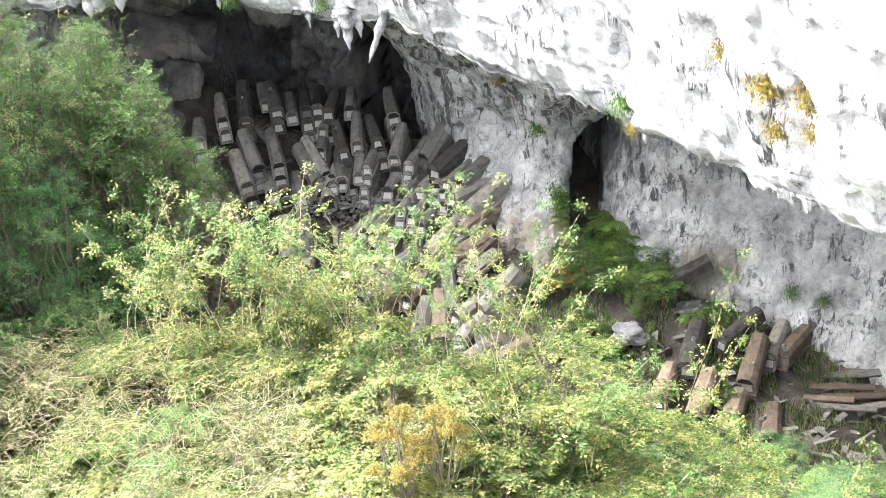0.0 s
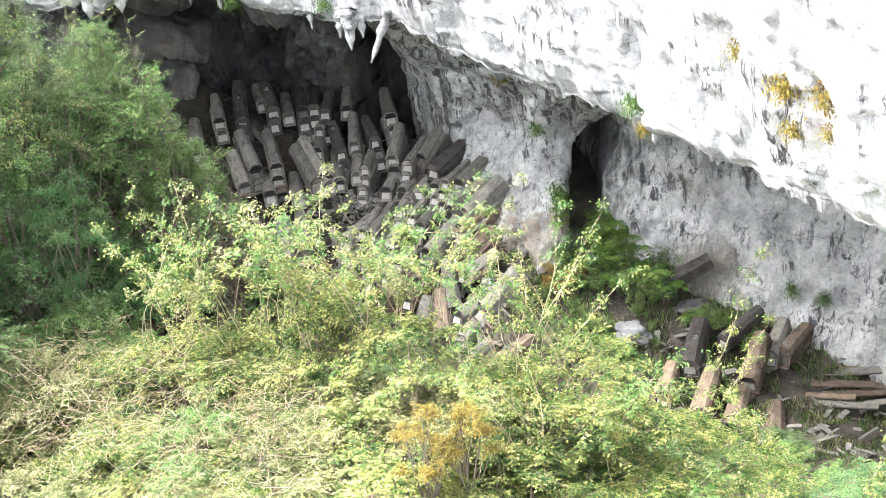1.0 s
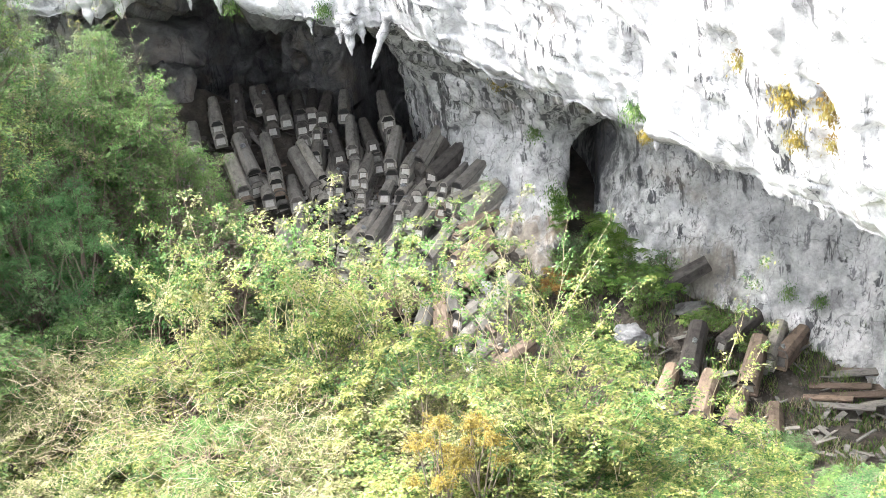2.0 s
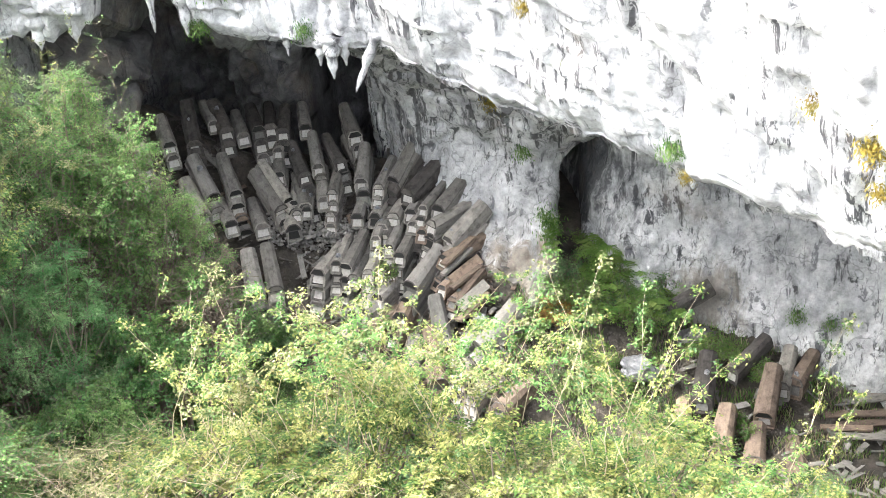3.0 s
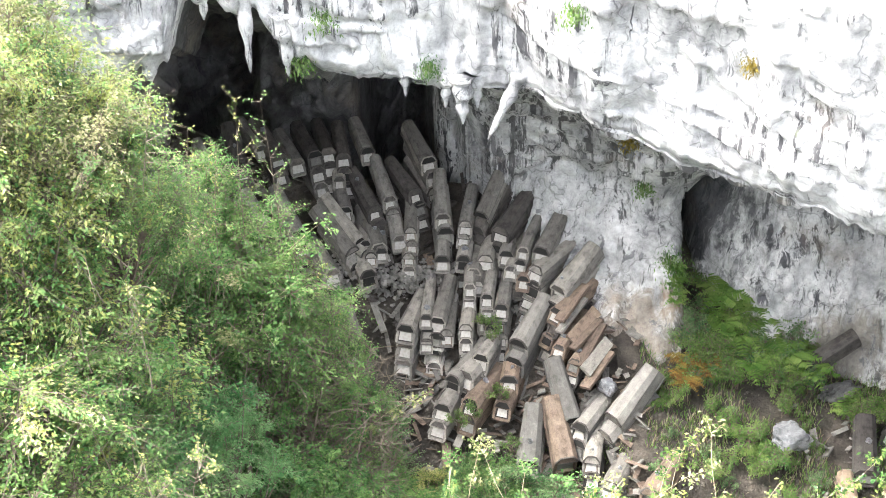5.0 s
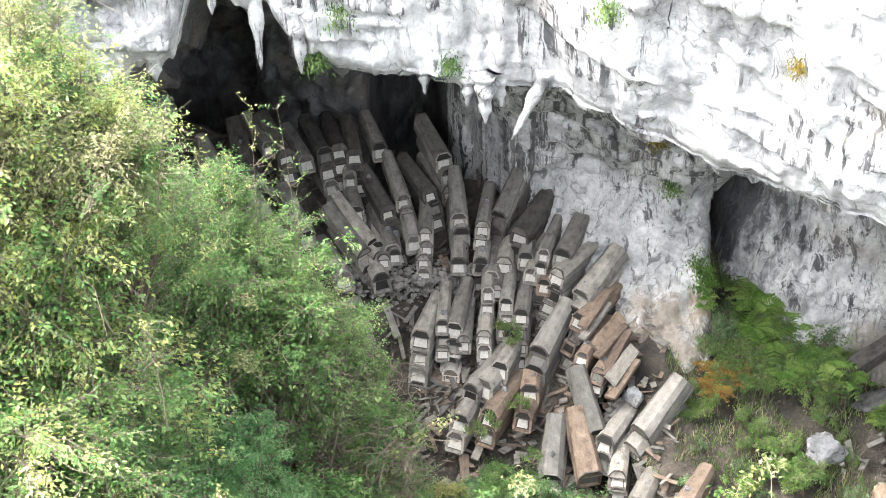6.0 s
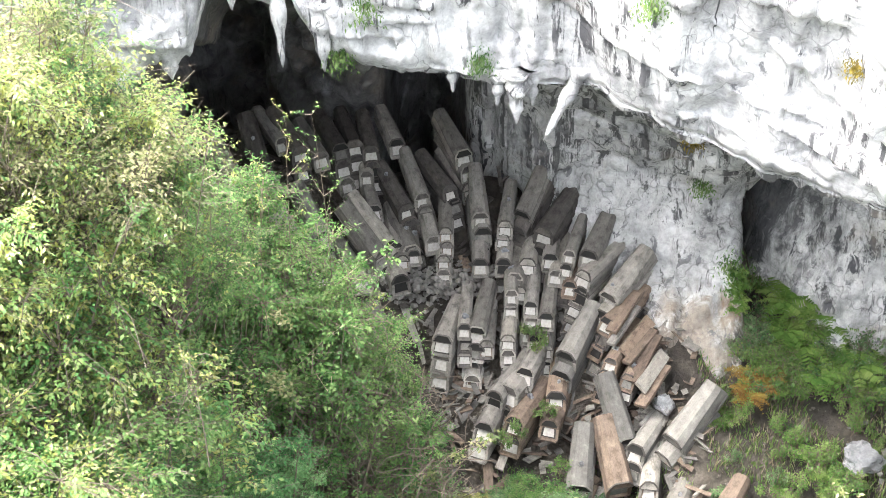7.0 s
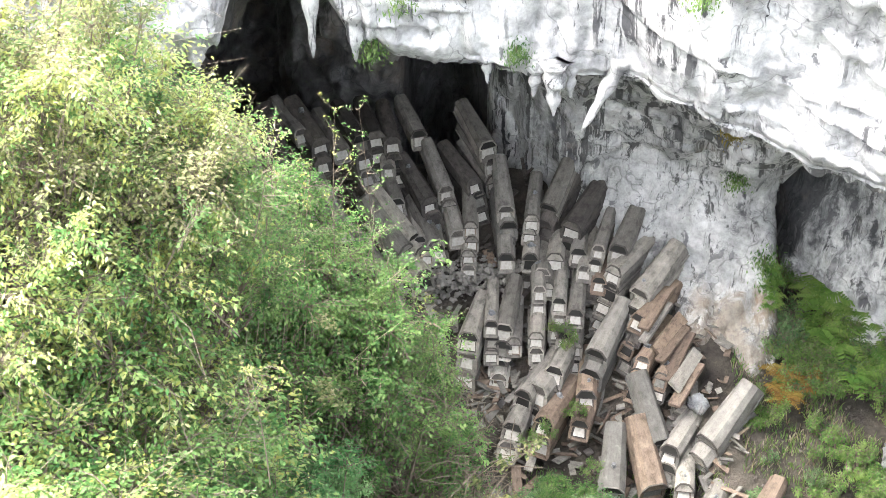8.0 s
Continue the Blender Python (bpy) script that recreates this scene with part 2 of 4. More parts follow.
def ground_z(x, y):
    yy = max(min(y, 7.5), -6.0)
    inner = pile_top(max(x, -11.0), yy) - 1.9 - 8.0 * smooth(7.0, 17, y)
    right = 4.33 - 0.238 * min(x, 24) + 0.228 * max(min(y, 6.0), -6.0) - 0.8
    z = inner + (right - inner) * smooth(5.4, 7.4, x)
    front = interp(y, [(-400, -60), (-120, -45), (-60, -14), (-42, -4), (-31, 6.0), (-23, 6.5), (-16, 1.2), (-8, -2.2), (-5, -1.6)])
    left = smooth(-3.0, -15.0, x) * 9.0 * smooth(3.0, -8.0, y) * smooth(-60, -32, y)
    k = smooth(-3.0, -8.0, y)
    z = z + (front - z) * k + left
    z += 0.25 * fbm(Vector((x * 0.4, y * 0.4, 3.0)))
    return z


def ground():
    xs = np.concatenate([np.linspace(-400, -40, 14), np.linspace(-36, 36, 180), np.linspace(40, 400, 14)])
    ys = np.concatenate([np.linspace(-600, -70, 18), np.linspace(-66, 16, 190), np.linspace(20, 500, 16)])
    verts = [(x, y, ground_z(x, y)) for y in ys for x in xs]
    n = len(xs)
    faces = [(j * n + i, j * n + i + 1, (j + 1) * n + i + 1, (j + 1) * n + i) for j in range(len(ys) - 1) for i in range(n - 1)]
    ob = new("ground", mesh_of("ground", verts, faces, SOIL, True))
    tagged(ob, "brown earth slope with rubble leading into the cave", "ground", kind="structure")


ground()

# ---- rock ----
# where the inner wall stands at a height of 6 m, how it leans out below that, and the edge of the overhang
WALL_Y = [(-60, 2), (-22, 7), (-17, 10), (-14.5, 14), (-12.5, 17.5), (-9.4, 18.5), (-8.2, 12.6), (-7.2, 11.4), (-5, 10.4), (-3.9, 10.2), (-3.4, 16), (-2.2, 18), (-1.2, 15), (-0.5, 9.6),
          (0.7, 7.7), (2.3, 6.0), (4.1, 5.7), (5.5, 5.0), (8.1, 3.9), (8.8, 3.8), (9.15, 4.0), (11, 3.7), (13.9, 3.8), (16.5, 3.9), (19.3, 3.9), (22.8, 3.2), (26, 1.6), (34, -6), (60, -28)]
LEAN = [(-60, 0), (1.0, 0.0), (3.0, 0.3), (5.0, 0.75), (6.0, 0.95), (7.5, 1.0), (9.0, 0.9), (9.6, 0.55), (14, 0.5), (20, 0.6), (60, 0.5)]
LIP_Y = [(-60, -12), (-22, -5), (-14, -2.5), (-9, -1.4), (-3, -0.2), (0, 0.0), (3, -1.0), (5.2, -2.5), (8.4, -4.0), (12.4, -7), (15, -8.6), (19.5, -13), (25.5, -18.5), (40, -28), (60, -42)]
LIP_Z = [(-60, 14), (-22, 14.5), (-14, 15), (-9.3, 14.9), (-8.7, 15.4), (-8.1, 17.3), (-7, 17.2), (-5.7, 16.6), (-5.0, 15.0), (-4.4, 14.5), (-3, 14.0), (0, 13.4), (2.4, 13.7), (3.1, 14.0),
         (5.2, 13.5), (8.4, 12.8), (12.4, 13.0), (15, 12.6), (19.5, 13.2), (25.5, 13.3), (60, 11)]


def lobes(p, octaves=3):
    """Rounded swellings parted by creases: 0 in the creases, near 1 on the swellings."""
    return min(1.0, 2.6 * abs(fbm(p, octaves)))


def wall_y(x, z, zl):
    """The inner wall: it leans out below into a skirt and curves out above into the underside of the overhang."""
    yw, yl = interp(x, WALL_Y), interp(x, LIP_Y)
    if z < 6:
        return yw - interp(x, LEAN) * (6 - z)
    k = min(1.0, (z - 6) / (zl - 6))
    return yw + (yl + 0.3 - yw) * (0.08 + 0.92 * smooth(-1.0, 1.2, x)) * k**1.75


def rock_point(x, v):
    """v 0..1 up the inner wall, 1..2 along the roof to the edge, 2..3 up the outer face."""
    yl, zl = interp(x, LIP_Y), interp(x, LIP_Z)
    ragged = 1 - 0.7 * smooth(-4.4, -3.6, x)
    zl += ragged * 0.4 * fbm(Vector((x * 1.3, 0.0, 4.0)), 3) + 0.10 * fbm(Vector((x * 3.2, 2.0, 4.0)), 3)
    yl += 0.25 * fbm(Vector((x * 0.7, 5.0, 1.0)), 3)
    # Unseen back of the roof, lowered to keep light out of the cave.
    shading_sag = 3.4 * smooth(-17, -12, x) * (1 - smooth(-2.5, 0.5, x))
    zt = zl - shading_sag
    if v <= 1:
        z = -4 + v * (zt + 4)
        y = wall_y(x, z, zl)
        rag = x - 0.22 * fbm(Vector((3.0, 1.0, z * 0.6)), 4)
        hollow = 9.5 * smooth(9.15, 9.4, rag) * (1 - smooth(9.8, 13.4, x)) ** 4.2
        top = 6.95 - 1.9 * (max(0.0, 10.15 - rag) / 0.95) ** 2 + 0.9 * max(0.0, x - 10.15)
        inside = hollow * (1 - smooth(top - 0.45, top, z))
        p, n = Vector((x - 0.3 * inside, y + inside, z)), Vector((-0.15, -1, 0.2)).normalized()
        calm = 1 - 0.55 * smooth(11, 14, x)
        d = 0.55 * fbm(p * 0.33, 3) * calm + 0.42 * (lobes(Vector((p.x * 0.42, p.y * 0.42, p.z * 0.30)), 2) - 0.6) * calm
        d += 0.16 * (lobes(p * 1.1 + Vector((5, 2, 8)), 2) - 0.6) + 0.06 * fbm(p * 2.2, 3)
        d += 0.22 * smooth(6.5, 8.5, z) * fbm(Vector((p.x * 2.0, 1.0, p.z * 0.3)), 3)
        if x < -0.5:
            back = smooth(-0.5, -2.0, x)
            d = d * (1 - 0.6 * back) + back * (1.3 * fbm(p * 0.4, 3) + 0.9 * (lobes(p * 0.35, 3) - 0.5))
    elif v <= 2:
        k = v - 1
        top = wall_y(x, zt, zl)
        span = abs(top - yl)
        p = Vector((x, top + (yl - top) * k, zt + (zl - zt) * smooth(0.66, 1.0, k) + min(1.2, 0.22 * span) * math.sin(k * math.pi)))
        n = Vector((0, 0, -1))
        d = (0.5 * fbm(p * 0.5, 4) + 0.3 * lobes(p * 0.7, 3)) * math.sin(k * math.pi)
    else:
        k = (v - 2) * (v - 2) * 26 + (v - 2) * 6
        out = (0.05 + 0.22 * smooth(1.0, 5.0, x)) * min(k, 8) - 0.25 * max(0.0, k - 8)
        p = Vector((x, yl - out - 0.2 * smooth(0, 0.4, k), zl + k))
        n = Vector((-0.35 * smooth(3, 8, x), -0.94, 0.1)).normalized()
        edge = smooth(0.0, 0.9, k)
        drape = 1 - 0.75 * smooth(-5.5, -2.5, x)
        tilt = p.z + 0.3 * p.x
        d = 0.6 * fbm(Vector((p.x * 0.25, p.y * 0.25, p.z * 0.16)), 3) + 0.40 * (lobes(Vector((p.x * 0.45, 2.0, tilt * 0.14)), 2) - 0.6)
        d += (0.10 + 0.35 * drape) * fbm(Vector((p.x * 1.6, 4.0, p.z * 0.22)), 3) + 0.10 * (lobes(Vector((p.x * 0.95, 8.0, tilt * 0.5)), 3) - 0.6) + 0.07 * fbm(p * 2.2, 3)
        d *= 0.22 + 0.78 * edge
        led = fbm(Vector((p.x * 0.2, tilt * 0.7, 7.0)), 3)
        d += 0.3 * smooth(0.08, 0.22, led) * edge
    return p + n * d


def rock():
    us = np.concatenate([np.linspace(-60, -18, 40), np.linspace(-17.9, 28, 520), np.linspace(28.5, 60, 40)])
    vs = np.concatenate([np.linspace(0, 1, 130), np.linspace(1.03, 1.97, 24), np.linspace(2, 3, 190)])
    verts = [rock_point(float(u), float(v)) for v in vs for u in us]
    n = len(us)
    faces = [(j * n + i, j * n + i + 1, (j + 1) * n + i + 1, (j + 1) * n + i) for j in range(len(vs) - 1) for i in range(n - 1)]
    me = mesh_of("cliff", verts, faces, ROCK, True)
    # Cave rock inside: its own stains, plus some shade put into the colour.
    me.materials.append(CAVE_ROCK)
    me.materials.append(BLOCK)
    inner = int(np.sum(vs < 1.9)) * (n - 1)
    # Darker boulder rock on the deep faces paints the cave's shade.
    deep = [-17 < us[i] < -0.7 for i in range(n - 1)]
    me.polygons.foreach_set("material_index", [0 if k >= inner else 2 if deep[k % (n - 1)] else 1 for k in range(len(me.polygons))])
    ob = new("cliff", me)
    return tagged(ob, "white limestone cliff overhanging a shallow burial cave", "cliff", kind="structure")


cliff = rock()


def stalactite(base, tip, radius, seed):
    rng = random.Random(seed)
    b, t = Vector(base), Vector(tip)
    rings = []
    for k in range(13):
        q = k / 12
        c = b.lerp(t, q)
        r = radius * (1 - q) ** 0.8 * (1 + 0.25 * math.sin(q * 17 + seed)) + 0.025
        rings.append([(c.x + r * math.cos(a) * rng.uniform(0.85, 1.15), c.y + r * math.sin(a) * rng.uniform(0.85, 1.15), c.z) for a in np.linspace(0, 2 * math.pi, 11, endpoint=False)])
    v, f = loft(rings)
    part("stalactite", mesh_of("stalactite", v, f, ROCK, True), cliff)


stalactite((2.95, -0.9, 14.5), (1.80, -1.1, 11.95), 0.30, 1)
stalactite((0.95, -0.8, 14.3), (0.95, -1.0, 12.5), 0.42, 2)
stalactite((1.35, -0.6, 14.3), (1.45, -0.7, 12.95), 0.30, 3)
stalactite((0.45, -0.5, 14.2), (0.35, -0.6, 12.9), 0.28, 4)
stalactite((-6.1, -1.1, 18.6), (-6.05, -1.4, 14.8), 0.34, 5)
stalactite((-7.4, -1.0, 18.6), (-7.45, -1.1, 16.6), 0.36, 6)
stalactite((-9.4, -1.5, 16.2), (-9.35, -1.6, 14.5), 0.55, 7)
stalactite((-10.8, -1.7, 16.2), (-10.8, -1.9, 14.3), 0.6, 8)
stalactite((-4.9, -0.9, 16.8), (-4.85, -1.0, 14.4), 0.45, 9)
stalactite((-1.0, -0.2, 14.6), (-1.0, -0.3, 13.2), 0.3, 10)
stalactite((15.6, -9.0, 14.0), (15.5, -9.0, 12.1), 0.35, 11)
stalactite((18.2, -11.4, 14.2), (18.2, -11.5, 12.5), 0.4, 12)


# ---- boulders ----
def boulder_mesh(seed, mat, sub=4):
    rng = random.Random(seed)
    bm = bmesh.new()
    bmesh.ops.create_icosphere(bm, subdivisions=sub, radius=1)
    cuts = [(Vector([rng.gauss(0, 1) for _ in range(3)]).normalized(), rng.uniform(0.55, 0.85)) for _ in range(14)]
    for v in bm.verts:
        for n, d in cuts:
            h = v.co.dot(n)
            if h > d:
                v.co -= n * (h - d) * 0.92
        v.co += v.co.normalized() * (0.3 * fbm(v.co * 1.5 + Vector((seed, 0, 0)), 5) + 0.07 * fbm(v.co * 6, 4))
    me = bpy.data.meshes.new("boulder")
    bm.to_mesh(me)
    bm.free()
    me.materials.append(mat)
    me.polygons.foreach_set("use_smooth", [True] * len(me.polygons))
    return me


STONE = [boulder_mesh(k, BLOCK) for k in range(4)]
PALE = [boulder_mesh(k, PALE_BLOCK) for k in range(4)]


def boulder(x, y, z, sx, sy, sz, k, turn=0, label="grey weathered limestone boulder lying at the cave mouth"):
    ob = tagged(new("boulder", (PALE if "pale" in label else STONE)[k % 4]), label, "boulder")
    ob.matrix_basis = pose(x, y, z, 7 * k % 30, 5 * k % 20, turn) @ Matrix.Diagonal((sx, sy, sz, 1))


for k, (x, y, z, sx, sy, sz) in enumerate(((-13.4, 9.5, 8.8, 2.7, 2.1, 1.9), (-12.2, 7.3, 7.2, 1.3, 1.2, 1.5), (-13.5, 6.8, 6.9, 1.6, 1.4, 1.9), (-12.7, 4.7, 5.9, 1.35, 1.3, 1.6), (-13.5, 2.6, 5.0, 1.6, 1.5, 1.7), (-12.1, 2.0, 4.5, 0.95, 0.9, 1.1), (-11.4, 0.2, 4.0, 0.7, 0.6, 0.6))):
    boulder(x, y, z, sx, sy, sz, k + 1, 57 * k)
boulder(15.2, -0.5, 0.1, 1.0, 0.5, 0.3, 0, 25, "flat grey limestone slab under a fallen dark coffin")
boulder(12.9, -3.2, 0.25, 1.0, 0.75, 0.42, 3, 30, "pale bluish limestone boulder half sunk in the earth")
boulder(9.0, -1.6, 0.4, 0.7, 0.6, 0.5, 1, 10)
boulder(6.2, -1.9, 1.5, 0.42, 0.4, 0.4, 2, 0, "rounded pale boulder lying between coffins")


# ---- coffins ----
def lid_profile(crown):
    """Cross-section of a lid: crown 0 is flat on top with chamfered sides, 1 a rounded barrel."""
    a, b = (0.40 - 0.03 * crown, -0.135 + 0.03 * crown), (0.29 - 0.06 * crown, -0.02 + 0.015 * crown)
    return [(-0.5, -0.33), (-0.5, -0.25), (-a[0], a[1]), (-b[0], b[1]), (0.0, -0.01 + 0.035 * crown), (b[0], b[1]), a, (0.5, -0.25), (0.5, -0.33), (0.0, -0.30)]


def coffin_meshes(look_name, seed):
    """Unit coffin: length along +y from 0 to 1 (scaled), width 1; origin at the head end of the lid's crest."""
    rnd = random.Random(seed)
    w = WOOD[look_name]
    profile = lid_profile(rnd.choice((0.0, 0.1, 0.25, 0.5, 0.9)))
    foot_size = rnd.uniform(0.72, 0.84)
    rings = []
    for y in (-0.03, 0.0, 0.25, 0.5, 0.75, 0.985, 1.0):
        s = (1.0 - (1 - foot_size) * y) * (0.975 if y < 0 or y == 1.0 else 1.0)
        dz = -0.10 * y + 0.012 * rnd.uniform(-1, 1)
        rings.append([(px * s + 0.006 * rnd.uniform(-1, 1), y, pz * (1 - 0.15 * y) + dz) for px, pz in profile])
    v, f = loft(rings)
    lid = mesh_of("lid", v, f, w)
    sides = []
    for sgn in (-1, 1):
        rr = []
        for y in (-0.01, 0.3, 0.65, 1.0):
            s = 1 - (1 - foot_size) * y
            zt, zb = -0.31 - 0.09 * y, -0.90 - 0.02 * y
            o, bl = 0.435 * s * sgn, 0.49 * s * sgn
            i, bi = o - 0.10 * sgn, bl - 0.10 * sgn
            mid = 0.505 * s * sgn
            ring = [(o, y, zt), (mid, y, (zt + zb) / 2), (bl, y, zb), (bi, y, zb), (i, y, zt)]
            rr.append(ring if sgn < 0 else ring[::-1])
        v, f = loft(rr)
        sides.append(mesh_of("side_board", v, f, w))

    def slab(name, x0, x1, y0, y1, z0, z1, mat, flare=0.06):
        vs = [(x0, y0, z1), (x1, y0, z1), (x1 + flare, y0, z0), (x0 - flare, y0, z0), (x0, y1, z1), (x1, y1, z1), (x1 + flare, y1, z0), (x0 - flare, y1, z0)]
        return mesh_of(name, vs, [(0, 3, 2, 1), (4, 5, 6, 7), (0, 1, 5, 4), (3, 7, 6, 2), (1, 2, 6, 5), (0, 4, 7, 3)], mat)

    head = slab("head_board", -0.35, 0.35, 0.012, 0.05, -0.88, -0.31, rnd.choice([WOOD["dark"], w, w, WOOD["brown"]]))
    wide = rnd.uniform(0.23, 0.31)
    plaque = slab("end_plaque", -wide, wide, -0.004, 0.010, -0.78, -0.42, rnd.choice([BLACK, CHALK, CHALK, w, WOOD["pale"], CHALK, CHALK]), 0.05)
    foot = slab("foot_board", -0.27, 0.27, 0.955, 0.985, -0.88, -0.42, w, 0.05)
    base = slab("base_board", -0.45, 0.45, -0.02, 0.98, -0.95, -0.89, w, 0.0)
    rim = [(x * 0.985, z) for x, z in profile[8:3:-1] + profile[3::-1]]
    n8 = len(rim)
    gap = rnd.uniform(0.78, 0.88)
    inner = [(a * gap, -0.20 + (b + 0.20) * gap) for a, b in rim]
    pv = [(a, -0.029, b) for a, b in rim] + [(a, -0.05, b) for a, b in rim] + [(a, -0.05, b) for a, b in inner] + [(a, -0.004, b) for a, b in inner]
    pf = [(r * n8 + i, r * n8 + (i + 1) % n8, (r + 1) * n8 + (i + 1) % n8, (r + 1) * n8 + i) for r in range(3) for i in range(n8)]
    nose = mesh_of("lid_end", pv, pf, rnd.choice([WOOD["dark"], w, w, WOOD["dark"]]))
    # Mostly black face that stands for the shade inside the lid's hollow end.
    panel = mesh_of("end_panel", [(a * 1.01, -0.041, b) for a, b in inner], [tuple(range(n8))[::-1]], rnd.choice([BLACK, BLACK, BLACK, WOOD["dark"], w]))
    for me in (lid, nose, panel, sides[0], sides[1], head, plaque, base):
        for p in me.vertices:
            p.co.y += 0.21 * p.co.z * max(0.0, 1 - 5 * max(0.0, p.co.y))
    return [("lid", lid), ("lid_end", nose), ("end_panel", panel), ("side_board", sides[0]), ("side_board", sides[1]), ("head_board", head), ("end_plaque", plaque), ("foot_board", foot), ("base_board", base)]


KIT = {k: [coffin_meshes(k, 10 * i + j) for j in range(7)] for i, k in enumerate(WOOD)}
LABEL = {
    "grey": "weathered grey wooden coffin with dusty lid, in the pile",
    "pale": "pale dusty wooden coffin with smooth rounded lid",
    "dark": "dark blackened wooden coffin resting among the others",
    "white": "lime-washed whitish wooden coffin in a stack",
    "brown": "old brown wooden coffin with exposed raw timber",
}
crng = random.Random(5)


def one_coffin(m, length, width, kind):
    ob = tagged(new("coffin"), LABEL[kind], "coffin", "coffins of the cave")
    ob.matrix_basis = m
    high = width * crng.uniform(0.98, 1.12)
    for name, me in KIT[kind][crng.randrange(7)]:
        p = new(name, me)
        p.parent = ob
        p.matrix_local = Matrix.Diagonal((width, length, high, 1))
    return ob


def coffin(x, y, z, yaw, tilt, length, width, kind, below=0, under=None):
    """A coffin with the head end of its lid at x, y, z, and a few more stacked under it."""
    m = pose(x, y, z) @ pose(0, 0, 0, 0, 0, yaw)
    one_coffin(m @ pose(0, 0, 0, tilt, 0, crng.uniform(-2, 2)), length, width, kind)
    if crng.random() < 0.3:
        q = m @ pose(0, 0, 0, tilt) @ pose(crng.uniform(-0.15, 0.15) * width, crng.uniform(0.08, 0.7) * length, -0.03)
        st = tagged(new("stone", PALE[crng.randrange(4)]), "small pale stone lying on a coffin lid", "stone", "stones on the lids")
        r = crng.uniform(0.07, 0.14)
        st.matrix_basis = pose(q.translation.x, q.translation.y, q.translation.z, 0, 0, crng.uniform(0, 360)) @ Matrix.Diagonal((r, r * 1.3, r * 1.2, 1))
    drop, ahead = 0.0, 0.0
    if below and 0.5 < x < 5 and y > 0.5:
        below += 2
    elif below and -6 < x < 5 and y > -1.5:
        below += 1
    for k in range(below):
        drop += width * crng.uniform(0.78, 0.92)
        ahead -= crng.uniform(0.16, 0.30)
        kk = under if under else kind if crng.random() < 0.6 else crng.choice(("grey", "grey", "pale", "dark", "brown"))
        mm = m @ pose(crng.uniform(-0.08, 0.08), ahead, -drop, tilt * 0.85 + crng.uniform(-2, 2), 0, crng.uniform(-4, 4))
        one_coffin(mm, length * crng.uniform(0.95, 1.05), width * crng.uniform(0.92, 1.05), kk)


coffin(-1.37, 4.36, 4.39, 1, 12, 2.15, 0.53, "grey", 2)
coffin(-2.27, 5.57, 5.08, 19, 18, 2.15, 0.62, "grey", 2)
coffin(-2.86, 5.13, 4.89, 28, 17, 2.15, 0.66, "dark", 2)
coffin(-0.77, 7.12, 5.90, 26, 15, 2.15, 0.71, "grey", 1)
coffin(-1.30, 5.85, 5.20, 30, 8, 2.15, 0.62, "dark", 1)
coffin(-0.11, 4.87, 4.72, 7, 21, 2.15, 0.66, "grey", 3)
coffin(0.81, 4.49, 4.60, -7, 9, 2.15, 0.57, "grey", 3)
coffin(1.43, 4.79, 4.84, -31, 38, 2.20, 0.70, "grey", 3)
coffin(2.23, 4.08, 4.61, -30, 18, 2.15, 0.81, "dark", 3)
coffin(3.80, 3.02, 4.41, -22, 14, 2.15, 0.73, "grey", 2)
coffin(3.11, 3.16, 4.30, -14, 4, 2.15, 0.50, "grey", 1)
coffin(4.44, 1.46, 3.75, -42, 27, 2.15, 0.84, "grey", 1)
coffin(3.65, 2.33, 3.99, -39, 4, 2.15, 0.68, "grey", 1)
coffin(2.90, -0.12, 2.38, -30, 24, 2.15, 0.83, "pale", 2)
coffin(4.42, 0.66, 3.27, -41, 4, 2.15, 0.59, "brown", 1)
coffin(4.47, -0.61, 2.56, -29, 4, 2.15, 0.55, "brown", 1)
coffin(5.02, -1.26, 2.36, -26, 4, 2.15, 0.51, "brown", 1)
coffin(4.85, -3.14, 1.19, 20, 38, 2.30, 0.77, "pale", 0)
coffin(6.32, -3.49, 1.59, -47, 38, 2.23, 0.90, "pale", 1)
coffin(3.22, -4.23, 0.04, -7, 34, 2.15, 0.90, "pale", 1)
coffin(4.62, -4.40, 0.36, 15, 38, 2.30, 0.90, "brown", 0)
coffin(1.52, -0.43, 1.91, -22, 4, 2.15, 0.69, "grey", 1)
coffin(0.93, -0.94, 1.53, -32, 4, 2.15, 0.89, "grey", 1)
coffin(0.47, -1.09, 1.39, -32, 10, 2.15, 0.69, "grey", 1)
coffin(-1.41, 0.77, 2.37, -16, 4, 2.15, 0.76, "grey", 2)
coffin(-0.67, 1.14, 2.58, -4, 4, 2.15, 0.50, "grey", 1)
coffin(-0.21, 1.02, 2.55, -13, 14, 2.15, 0.68, "grey", 3, "white")
coffin(-4.17, 7.08, 6.10, 11, 6, 2.15, 0.63, "dark", 1)
coffin(-4.79, 7.20, 6.27, 18, 4, 2.15, 0.67, "dark", 1)
coffin(5.21, -3.45, 1.15, -29, 4, 2.15, 0.73, "pale", 1)
coffin(5.54, -4.61, 0.58, -7, 4, 2.15, 0.65, "grey", 1)
coffin(6.22, -5.59, 0.27, -22, 4, 2.15, 0.80, "grey", 1)
coffin(7.62, -6.22, 0.55, -28, 4, 2.15, 0.83, "brown", 1)
coffin(1.00, 2.15, 3.30, -1, 4, 2.15, 0.50, "grey", 1)
coffin(1.69, 1.69, 3.16, -5, 4, 2.15, 0.52, "grey", 1)
coffin(2.24, 1.25, 3.01, -6, 4, 2.15, 0.60, "grey", 1)
